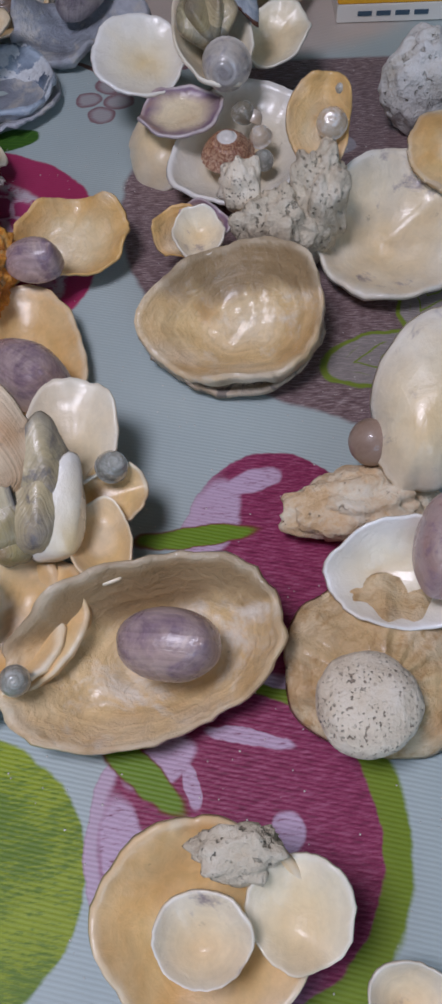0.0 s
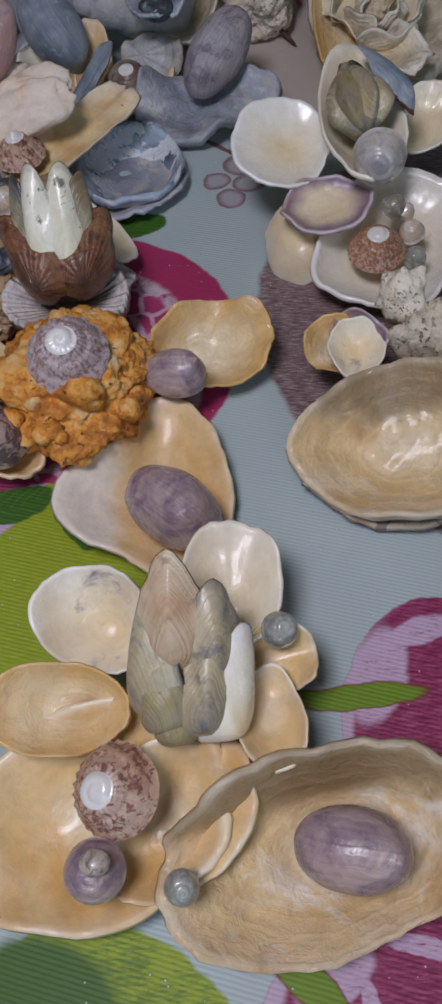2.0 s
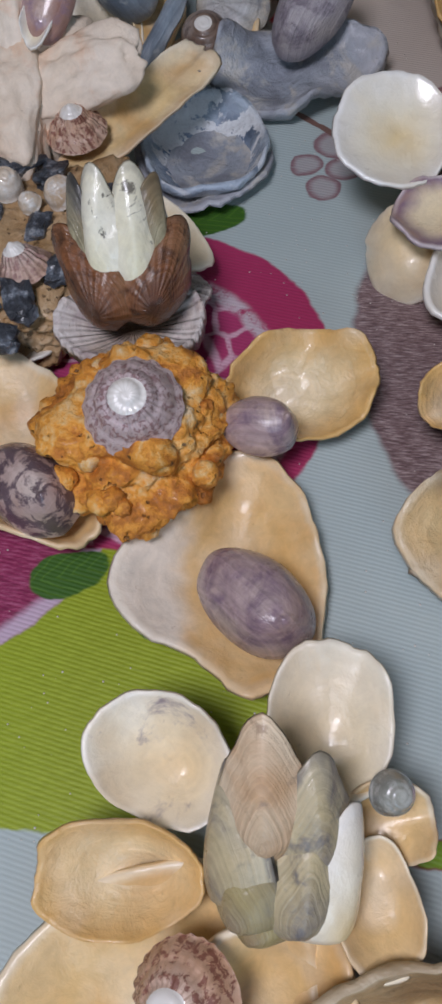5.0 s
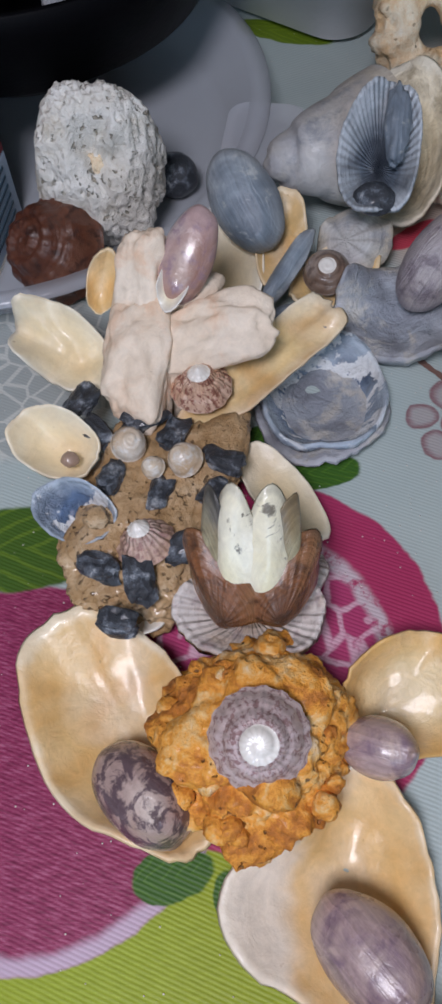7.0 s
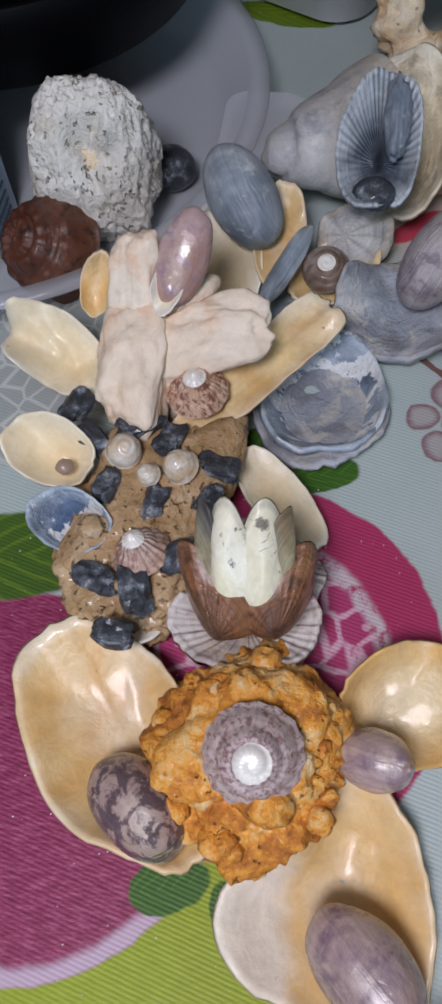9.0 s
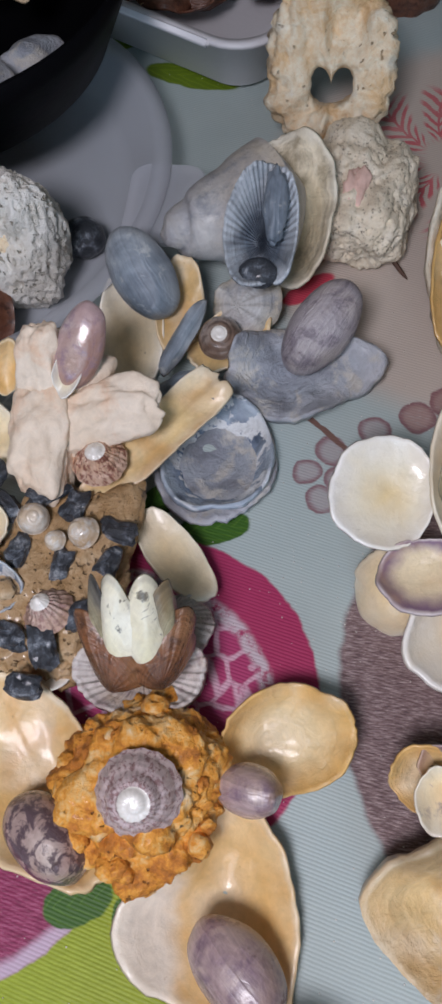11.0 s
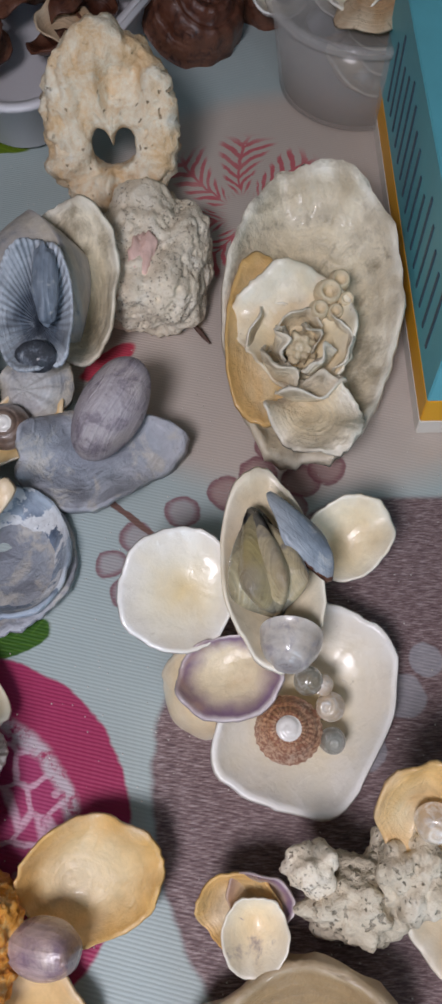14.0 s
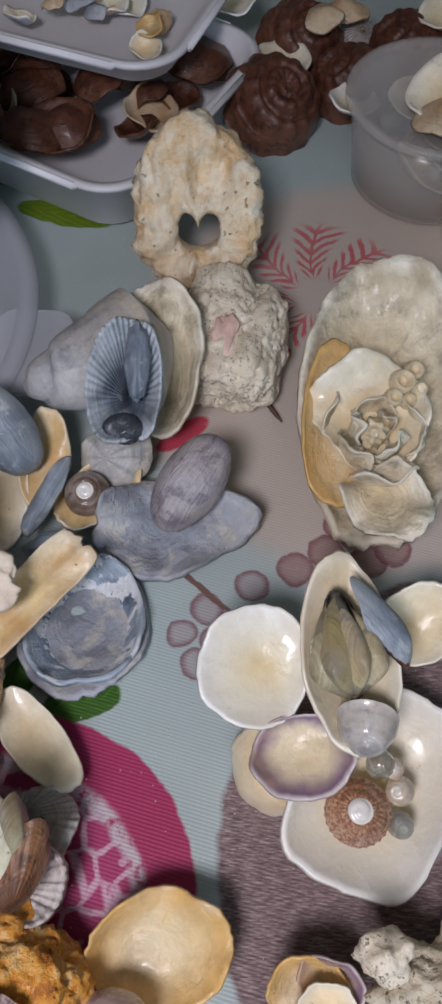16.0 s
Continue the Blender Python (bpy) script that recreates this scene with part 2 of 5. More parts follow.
TOP_PURPLE = shell_mat("purple_top_shell", (0.68, 0.58, 0.57), (0.60, 0.48, 0.48), (0.60, 0.48, 0.46), (0.28, 0.15, 0.15), spot_from=0.53, spot_to=0.63, mottle=300, rings=9, ring_amount=0.5, ribs=30, rough=0.5, bump=0.0007, coat=0.0, second=(0.56, 0.44, 0.40))
TOP_BROWN = shell_mat("brown_top_shell", (0.70, 0.54, 0.44), (0.66, 0.46, 0.35), (0.66, 0.47, 0.36), (0.22, 0.07, 0.05), spot_from=0.53, spot_to=0.62, mottle=230, rings=8, ring_amount=0.4, ribs=26, rough=0.4, bump=0.0007, coat=0.1)
TOP_PINK = shell_mat("pink_top_shell", (0.66, 0.54, 0.48), (0.58, 0.43, 0.37), (0.62, 0.48, 0.42), (0.34, 0.19, 0.17), spot_from=0.5, spot_to=0.64, mottle=260, rings=8, ring_amount=0.5, ribs=20, rough=0.55, bump=0.001, coat=0.0)
TOP_RED = shell_mat("speckled_orange_top_shell", (0.70, 0.55, 0.42), (0.58, 0.34, 0.20), (0.64, 0.44, 0.30), (0.30, 0.12, 0.07), spot_from=0.5, spot_to=0.58, mottle=420, rings=8, ring_amount=0.3, ribs=30, rough=0.4)
SNAIL_DARK = shell_mat("dark_snail", (0.52, 0.44, 0.36), (0.20, 0.14, 0.11), (0.26, 0.19, 0.15), (0.09, 0.06, 0.05), mottle=200, rings=6, ring_amount=0.6, rough=0.35, coat=0.4)
SNAIL_GREY = shell_mat("grey_snail", (0.30, 0.28, 0.28), (0.55, 0.52, 0.48), (0.62, 0.58, 0.52), (0.36, 0.33, 0.34), rings=6, ring_amount=0.4, rough=0.3, coat=0.5)
APEX = plain_mat("white_apex", (0.80, 0.76, 0.70), 0.25, coat=0.6)
PEARL = shell_mat("pearl_snail", (0.74, 0.66, 0.54), (0.70, 0.60, 0.46), (0.62, 0.52, 0.40), (0.80, 0.78, 0.74), rings=4, ring_amount=0.3, rough=0.18, coat=0.8, mottle=150)
PEARL_DARK = shell_mat("dark_pearl_snail", (0.42, 0.42, 0.36), (0.30, 0.31, 0.27), (0.22, 0.22, 0.19), (0.50, 0.50, 0.46), rings=4, ring_amount=0.3, rough=0.15, coat=0.9, mottle=150)
OLIVE = shell_mat("olive_clam", (0.30, 0.22, 0.12), (0.38, 0.31, 0.14), (0.30, 0.25, 0.14), (0.20, 0.17, 0.12), rings=15, ring_amount=0.8, rough=0.3, mottle=40, coat=0.12, second=(0.32, 0.29, 0.22), lip=(0.08, 0.07, 0.06), spot_from=0.56, spot_to=0.76)
OLIVE_GREY = shell_mat("grey_olive_clam", (0.34, 0.27, 0.17), (0.52, 0.43, 0.25), (0.58, 0.50, 0.33), (0.14, 0.13, 0.14), rings=14, ring_amount=0.8, rough=0.3, mottle=40, coat=0.12, second=(0.26, 0.24, 0.22), lip=(0.13, 0.12, 0.12), spot_from=0.54, spot_to=0.72)
CLAM_BROWN = shell_mat("brown_clam", (0.10, 0.045, 0.025), (0.24, 0.105, 0.05), (0.34, 0.18, 0.09), (0.06, 0.03, 0.02), rings=20, ring_amount=1.2, ribs=22, rough=0.25, coat=0.14, streaks=24.0, lip=(0.07, 0.04, 0.03))
CLAM_WHITE = shell_mat("white_clam", (0.86, 0.82, 0.58), (0.88, 0.85, 0.68), (0.86, 0.83, 0.70), (0.10, 0.085, 0.07), spot_from=0.59, spot_to=0.66, rings=5, ring_amount=0.3, rough=0.22, coat=0.14, mottle=55, second=(0.82, 0.72, 0.38), patch=0.5, lip=(0.03, 0.026, 0.03))
CLAM_DARK = shell_mat("dark_edged_clam", (0.46, 0.42, 0.26), (0.44, 0.40, 0.26), (0.14, 0.13, 0.11), (0.20, 0.18, 0.12), rings=12, ring_amount=0.9, rough=0.3, coat=0.1, mottle=50, rim_at=0.9, lip=(0.015, 0.015, 0.018))
PURPLE_RIM = shell_mat("purple_rimmed_valve", (0.82, 0.68, 0.44), (0.82, 0.68, 0.46), (0.24, 0.15, 0.22), rings=5, ring_amount=0.2, rough=0.3, coat=0.08, rim_at=0.90, lip=(0.74, 0.66, 0.62), mot=0.25)
SCALLOP = shell_mat("ribbed_scallop", (0.60, 0.50, 0.44), (0.66, 0.60, 0.56), (0.72, 0.66, 0.62), (0.42, 0.32, 0.32), rings=10, ring_amount=0.6, ribs=36, rough=0.65, bump=0.0016, coat=0.0)
SCALLOP_TAN = shell_mat("tan_ribbed_scallop", (0.62, 0.44, 0.22), (0.66, 0.46, 0.22), (0.72, 0.56, 0.34), (0.50, 0.30, 0.12), rings=8, ring_amount=0.4, ribs=11, rough=0.4, bump=0.002)
STAR = shell_mat("pinkish_worn_shell", (0.82, 0.68, 0.53), (0.83, 0.57, 0.38), (0.84, 0.66, 0.49), (0.78, 0.50, 0.32), rings=3, ring_amount=0.1, rough=0.6, mottle=24, coat=0.0, bump=0.0007, second=(0.87, 0.76, 0.63), spot_from=0.5, spot_to=0.75)
CREAM_FRAG = shell_mat("cream_fragment", (0.82, 0.64, 0.36), (0.82, 0.60, 0.29), (0.86, 0.72, 0.50), (0.10, 0.09, 0.10), spot_from=0.72, spot_to=0.77, mottle=70, rings=4, ring_amount=0.2, rough=0.4, lip=(0.88, 0.78, 0.60))
WHELK = shell_mat("grey_weathered_whelk", (0.46, 0.44, 0.42), (0.56, 0.54, 0.52), (0.60, 0.54, 0.44), (0.28, 0.29, 0.32), rings=9, ring_amount=0.5, rough=0.5, bump=0.0012, coat=0.05, second=(0.40, 0.40, 0.43), spot_from=0.54, spot_to=0.72, mottle=40)
BROWN_SHELL = shell_mat("reddish_brown_shell", (0.13, 0.045, 0.025), (0.11, 0.038, 0.022), (0.17, 0.07, 0.04), (0.03, 0.012, 0.01), rings=12, ring_amount=0.7, rough=0.4, ribs=0, bump=0.001, coat=0.1)
CORAL_ORANGE = rock_mat("orange_coral_rock", [(0.0, (0.20, 0.07, 0.02)), (0.34, (0.56, 0.20, 0.03)), (0.52, (0.82, 0.36, 0.05)), (0.68, (0.82, 0.50, 0.18)), (1.0, (0.84, 0.73, 0.56))], 85, 0.55, (0.12, 0.06, 0.03), 300, 0.2, 0.002, 0.08)
CORAL_WHITE = rock_mat("white_coral", [(0.0, (0.50, 0.43, 0.32)), (0.35, (0.74, 0.71, 0.64)), (1.0, (0.86, 0.85, 0.82))], 60, 0.85, (0.34, 0.29, 0.21), 240, 0.3, 0.003)
CORAL_GREY = rock_mat("grey_coral", [(0.0, (0.40, 0.34, 0.26)), (0.5, (0.68, 0.59, 0.44)), (1.0, (0.86, 0.79, 0.65))], 80, 0.85, (0.24, 0.20, 0.14), 420, 0.3, 0.0022)
CORAL_BEIGE = rock_mat("beige_coral", [(0.0, (0.56, 0.34, 0.15)), (0.35, (0.76, 0.54, 0.31)), (0.7, (0.86, 0.76, 0.58)), (1.0, (0.90, 0.86, 0.76))], 60, 0.85, (0.42, 0.28, 0.15), 260, 0.12, 0.0022)
PITTED = rock_mat("pitted_white_stone", [(0.0, (0.58, 0.48, 0.36)), (0.4, (0.80, 0.69, 0.52)), (1.0, (0.90, 0.83, 0.70))], 70, 0.75, (0.24, 0.17, 0.12), 800, 0.3, 0.0014)
SAND_ROCK = rock_mat("brown_sandy_rock", [(0.0, (0.20, 0.11, 0.045)), (0.35, (0.42, 0.26, 0.12)), (0.65, (0.52, 0.35, 0.19)), (1.0, (0.66, 0.52, 0.35))], 70, 0.35, (0.14, 0.09, 0.05),  420, 0.3, 0.0022, 0.3)
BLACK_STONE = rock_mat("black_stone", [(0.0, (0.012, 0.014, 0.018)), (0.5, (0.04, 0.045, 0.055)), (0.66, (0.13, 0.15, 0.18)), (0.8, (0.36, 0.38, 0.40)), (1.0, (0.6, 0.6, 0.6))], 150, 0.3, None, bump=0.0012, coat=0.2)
PEBBLE = rock_mat("brown_pebble", [(0.0, (0.26, 0.17, 0.12)), (1.0, (0.44, 0.32, 0.25))], 60, 0.4, None, bump=0.0003, coat=0.3)
PINK_FLESH = plain_mat("pink_coralline", (0.74, 0.50, 0.42), 0.6, vary=0.3, scale=150)
STALK = plain_mat("dark_brown_stalk", (0.09, 0.045, 0.03), 0.6)
BLACK_PLASTIC = plain_mat("black_plastic", (0.003, 0.003, 0.004), 0.45, 0.05)
WHITE_PLASTIC = plain_mat("white_plastic", (0.74, 0.72, 0.74), 0.35, vary=0.03)
CARD_TEAL = plain_mat("teal_card", (0.13, 0.47, 0.54), 0.45, vary=0.35, scale=14.0)
CARD_ORANGE = plain_mat("orange_card", (0.85, 0.42, 0.02), 0.45, vary=0.05)
CARD_WHITE = plain_mat("white_card", (0.78, 0.74, 0.66), 0.5, vary=0.04)
CARD_BLUE = plain_mat("pale_blue_card", (0.52, 0.62, 0.74), 0.5, vary=0.06)
CARD_RED = plain_mat("dark_red_card", (0.26, 0.03, 0.04), 0.45, vary=0.1)
INK = plain_mat("printed_ink", (0.05, 0.09, 0.13), 0.5)
ROOM_PAINT = plain_mat("warm_wall_paint", (0.62, 0.55, 0.46), 0.8, scale=6)
CEIL_PAINT = plain_mat("white_ceiling_paint", (0.80, 0.79, 0.76), 0.85, scale=6)
FLOOR_WOOD = rock_mat("brown_wood_floor", [(0.0, (0.14, 0.08, 0.04)), (1.0, (0.30, 0.19, 0.11))], 5, 0.45, bump=0.0004)


def clear_mat(name, colour, rough, body):
    """Milky, see-through plastic."""
    k = Nodes(name)
    k.bsdf.inputs["Base Color"].default_value = (*colour, 1)
    k.bsdf.inputs["Roughness"].default_value = rough
    k.bsdf.inputs["Alpha"].default_value = body
    return k.mat


FROSTED = clear_mat("milky_plastic", (0.66, 0.68, 0.74), 0.2, 0.42)
CUP_CLEAR = clear_mat("clear_cup_plastic", (0.70, 0.66, 0.62), 0.15, 0.32)


def cloth_mat():
    """Ribbed oilcloth with printed fruit, leaves, a brown board, grapes and a red fern."""
    k = Nodes("printed_oilcloth")
    sep = k.node("ShaderNodeSeparateXYZ")
    k.wire(k.co.outputs["Object"], sep.inputs[0])
    flat = k.node("ShaderNodeCombineXYZ")
    k.wire(sep.outputs[0], flat.inputs[0])
    k.wire(sep.outputs[1], flat.inputs[1])
    base = flat.outputs[0]
    wob = k.node("ShaderNodeTexNoise")
    k.wire(base, wob.inputs["Vector"])
    wob.inputs["Scale"].default_value, wob.inputs["Detail"].default_value = 70.0, 4.0
    off = k.node("ShaderNodeVectorMath", operation="MULTIPLY_ADD")
    k.wire(wob.outputs["Color"], off.inputs[0])
    off.inputs[1].default_value = (0.006, 0.006, 0)
    k.wire(base, off.inputs[2])
    shift = k.node("ShaderNodeVectorMath", operation="SUBTRACT")
    k.wire(off.outputs[0], shift.inputs[0])
    shift.inputs[1].default_value = (0.003, 0.003, 0)
    drawn = shift.outputs[0]

    def size(x, y, rx, ry, turn=0.0):
        """1 on an ellipse's edge, less inside it."""
        m = k.node("ShaderNodeMapping", vector_type="TEXTURE")
        k.wire(drawn, m.inputs["Vector"])
        m.inputs["Location"].default_value = (x, y, 0)
        m.inputs["Rotation"].default_value = (0, 0, radians(turn))
        m.inputs["Scale"].default_value = (rx, ry, 1)
        n = k.node("ShaderNodeVectorMath", operation="LENGTH")
        k.wire(m.outputs[0], n.inputs[0])
        return n.outputs["Value"], m.outputs[0]

    def inside(d, edge=0.03, at=1.0):
        return k.step(d, at + edge, at - edge)

    streak_map = k.node("ShaderNodeMapping")
    k.wire(base, streak_map.inputs["Vector"])
    streak_map.inputs["Rotation"].default_value = (0, 0, radians(24))
    streak_map.inputs["Scale"].default_value = (1.0, 5.0, 1.0)
    streak = k.noise(150.0, 6.0, 0.75, vec=streak_map.outputs[0], seed=False)
    dabs = k.noise(170.0, 4.0, 0.7, vec=base, seed=False)
    patch = k.noise(24.0, 4.0, 0.6, vec=base, seed=False)
    # mint ground with a beige field
    col = k.mix(patch, (0.40, 0.48, 0.48), (0.50, 0.57, 0.55))
    d, _ = size(0.035, 0.655, 0.145, 0.150)
    col = k.mix(inside(d, 0.08), col, k.mix(patch, (0.56, 0.48, 0.42), (0.62, 0.54, 0.47)))
    # pale printed flowers on grey
    d, _ = size(-0.28, 0.475, 0.07, 0.055)
    lines = k.step(k.voronoi(75.0, "DISTANCE_TO_EDGE", base), 0.07, 0.03)
    col = k.mix(k.math("MULTIPLY", inside(d, 0.1), 0.8), col, k.mix(lines, (0.36, 0.38, 0.37), (0.60, 0.60, 0.56)))
    # brown board
    d, _ = size(0.112, 0.368, 0.158, 0.150)
    board = k.math("MULTIPLY", inside(d, 0.012), k.step(sep.outputs[1], 0.506, 0.502))
    cross = k.node("ShaderNodeMapping")
    k.wire(base, cross.inputs["Vector"])
    cross.inputs["Rotation"].default_value = (0, 0, radians(14))
    cross.inputs["Scale"].default_value = (1.0, 7.0, 1.0)
    thread = k.noise(190.0, 5.0, 0.7, vec=cross.outputs[0], seed=False)
    wood = k.ramp(k.step(k.math("ADD", k.math("MULTIPLY", thread, 0.6), k.math("MULTIPLY", streak, 0.4)), 0.36, 0.64), [(0.0, (0.10, 0.06, 0.065)), (0.5, (0.22, 0.145, 0.145)), (1.0, (0.46, 0.37, 0.36))])
    col = k.mix(board, col, wood)
    # leaf outline and pale berries on the board
    for x, y, rx, ry, turn in ((0.080, 0.262, 0.030, 0.016, 12), (0.108, 0.300, 0.026, 0.014, 60)):
        d, p = size(x, y, rx, ry, turn)
        ring = k.math("MULTIPLY", k.step(d, 0.88, 0.93), k.step(d, 1.06, 1.0))
        q = k.node("ShaderNodeSeparateXYZ")
        k.wire(p, q.inputs[0])
        vein = k.math("MULTIPLY", k.step(k.math("ABSOLUTE", k.math("SINE", k.math("MULTIPLY", k.math("SUBTRACT", q.outputs[0], k.math("ABSOLUTE", q.outputs[1])), 7.0))), 0.35, 0.15), inside(d, 0.05, 0.62))
        col = k.mix(k.math("MULTIPLY", inside(d), 0.45), col, (0.42, 0.42, 0.38))
        col = k.mix(k.math("MAXIMUM", ring, vein), col, (0.20, 0.27, 0.03))
    for x, y, r in ((0.049, 0.400, 0.010), (0.056, 0.424, 0.009), (0.066, 0.404, 0.010), (0.047, 0.380, 0.009), (0.078, 0.420, 0.008), (0.036, 0.372, 0.008)):
        d, _ = size(x, y, r, r)
        col = k.mix(k.math("MULTIPLY", inside(d, 0.08), 0.6), col, k.mix(dabs, (0.32, 0.34, 0.38), (0.50, 0.50, 0.52)))
    # grapes and their stalk
    for x, y, r in ((0.004, 0.519, 0.010), (0.026, 0.515, 0.010), (-0.012, 0.508, 0.010), (0.012, 0.534, 0.009), (0.040, 0.522, 0.010),
                    (-0.034, 0.498, 0.009), (-0.056, 0.484, 0.009), (-0.050, 0.468, 0.009), (-0.068, 0.470, 0.008), (0.020, 0.500, 0.009), (-0.060, 0.455, 0.008)):
        d, _ = size(x, y, r, r * 0.95)
        col = k.mix(k.math("MULTIPLY", inside(d, 0.08), k.step(streak, 0.30, 0.52, 0.45, 0.9)), col, k.mix(k.step(d, 0.5, 1.0), k.mix(streak, (0.30, 0.26, 0.28), (0.52, 0.48, 0.47)) if x < -0.02 else k.mix(streak, (0.30, 0.13, 0.12), (0.46, 0.34, 0.31)), (0.22, 0.07, 0.09)))
    d, _ = size(-0.062, 0.497, 0.026, 0.0016, -38)
    col = k.mix(inside(d, 0.2), col, (0.20, 0.11, 0.09))
    # red fern
    d, p = size(0.004, 0.700, 0.060, 0.064)
    q = k.node("ShaderNodeSeparateXYZ")
    k.wire(p, q.inputs[0])
    ray = k.math("ARCTAN2", q.outputs[1], q.outputs[0])
    stems = k.math("ABSOLUTE", k.math("SUBTRACT", k.math("FRACT", k.math("ADD", k.math("MULTIPLY", ray, 1.3), k.math("MULTIPLY", d, 0.5))), 0.5))
    barbs = k.math("SINE", k.math("ADD", k.math("MULTIPLY", d, 44.0), k.math("MULTIPLY", stems, -26.0)))
    feather = k.math("MULTIPLY", k.step(k.math("ADD", barbs, k.math("MULTIPLY", streak, 3.0)), 1.2, 2.0), k.step(stems, 0.44, 0.32))
    frond = k.math("MULTIPLY", k.math("MAXIMUM", feather, k.step(stems, 0.04, 0.02)), k.math("MULTIPLY", inside(d, 0.1), k.step(d, 0.2, 0.35)))
    col = k.mix(k.math("MULTIPLY", frond, k.step(patch, 0.25, 0.6, 0.45, 0.9)), col, (0.60, 0.10, 0.13))
    for x, y, rx, ry, turn in ((-0.075, 0.590, 0.018, 0.007, 40),):
        d, _ = size(x, y, rx, ry, turn)
        col = k.mix(inside(d, 0.1), col, (0.55, 0.06, 0.10))

    def leaf(col, x, y, rx, ry, turn, dark=(0.03, 0.10, 0.012), light=(0.09, 0.20, 0.02)):
        d, p = size(x, y, rx, ry, turn)
        q = k.node("ShaderNodeSeparateXYZ")
        k.wire(p, q.inputs[0])
        rib = k.step(k.math("SINE", k.math("MULTIPLY", k.math("SUBTRACT", q.outputs[0], k.math("ABSOLUTE", q.outputs[1])), 16.0)), 0.5, 0.95)
        return k.mix(inside(d, 0.06), col, k.mix(k.math("ADD", k.math("MULTIPLY", rib, 0.4), k.math("MULTIPLY", streak, 0.5)), dark, light))

    lime = k.mix(k.step(streak, 0.35, 0.7), (0.27, 0.34, 0.012), (0.36, 0.44, 0.03))
    col = leaf(col, -0.166, 0.767, 0.034, 0.011, -12, (0.10, 0.17, 0.01), (0.24, 0.34, 0.02))
    col = leaf(col, -0.240, 0.790, 0.050, 0.012, 30, (0.10, 0.17, 0.01), (0.24, 0.34, 0.02))
    col = leaf(col, -0.143, 0.446, 0.016, 0.009, 50)
    col = leaf(col, -0.113, 0.434, 0.019, 0.009, 18)
    col = leaf(col, -0.240, 0.378, 0.042, 0.021, 10, (0.025, 0.08, 0.01), (0.15, 0.24, 0.02))
    # lime-green fruit and the two purple ones beside it
    d, _ = size(-0.150, 0.222, 0.078, 0.054)
    col = k.mix(inside(d, 0.015), col, lime)
    magenta = k.ramp(k.step(streak, 0.3, 0.72), [(0.0, (0.15, 0.012, 0.05)), (0.5, (0.29, 0.033, 0.105)), (1.0, (0.44, 0.13, 0.23))])

    def fruit(col, x, y, rx, ry, turn=0.0, pale=0.93, lit=(1.0, 0.6)):
        d, p = size(x, y, rx, ry, turn)
        col = k.mix(inside(d, 0.012), col, magenta)
        q = k.node("ShaderNodeSeparateXYZ")
        k.wire(p, q.inputs[0])
        side = k.step(k.math("ADD", k.math("MULTIPLY", q.outputs[0], lit[0]), k.math("MULTIPLY", q.outputs[1], lit[1])), 0.1, -0.6)
        edge = k.math("MULTIPLY", k.math("MULTIPLY", k.step(d, pale - 0.06, pale), inside(d, 0.012)), side)
        return k.mix(k.math("MULTIPLY", edge, 0.85), col, (0.60, 0.48, 0.60))

    col = fruit(col, -0.216, 0.288, 0.079, 0.073, pale=0.95, lit=(-0.2, 1.0))
    col = leaf(col, -0.151, 0.256, 0.015, 0.009, 20)
    col = leaf(col, -0.124, 0.247, 0.016, 0.007, -55)
    # cut pomegranate
    d, _ = size(-0.132, 0.346, 0.078, 0.080)
    rind = inside(d, 0.02, 0.97)
    col = k.mix(inside(d, 0.012), col, k.mix(streak, (0.36, 0.018, 0.085), (0.46, 0.05, 0.15)))
    d, _ = size(-0.146, 0.331, 0.075, 0.077)
    net = k.step(k.voronoi(62.0, "DISTANCE_TO_EDGE", drawn), 0.10, 0.03)
    seed_shine = k.step(k.voronoi(62.0, "F1", drawn), 0.15, 0.08)
    seeds = k.mix(k.math("MAXIMUM", k.math("MULTIPLY", net, k.step(dabs, 0.25, 0.50)), k.math("MULTIPLY", seed_shine, 0.8)), (0.42, 0.045, 0.15), (0.66, 0.40, 0.50))
    col = k.mix(k.math("MULTIPLY", rind, inside(d, 0.03, 0.93)), col, seeds)
    pith = k.math("MULTIPLY", k.step(d, 0.88, 0.93), k.step(d, 1.02, 0.97))
    col = k.mix(k.math("MULTIPLY", k.math("MULTIPLY", rind, pith), k.step(dabs, 0.34, 0.55)), col, (0.60, 0.50, 0.55))
    # lime-green leaf with a dark half
    d, _ = size(-0.103, 0.043, 0.054, 0.050)
    col = k.mix(inside(d, 0.015), col, k.mix(k.math("MULTIPLY", k.step(k.math("ADD", k.math("MULTIPLY", streak, 0.6), k.math("MULTIPLY", patch, 0.4)), 0.46, 0.56), 0.75), lime, (0.06, 0.15, 0.012)))
    d, _ = size(-0.122, 0.043, 0.037, 0.046)
    col = k.mix(inside(d, 0.06), col, k.mix(streak, (0.03, 0.09, 0.01), (0.08, 0.17, 0.015)))
    # two purple cherries with stalks and a green crescent
    d, _ = size(0.024, 0.054, 0.037, 0.058)
    col = k.mix(inside(d, 0.03), col, k.mix(streak, (0.13, 0.21, 0.01), (0.24, 0.32, 0.02)))
    col = fruit(col, 0.023, 0.157, 0.040, 0.053)
    col = fruit(col, 0.001, 0.051, 0.051, 0.052)
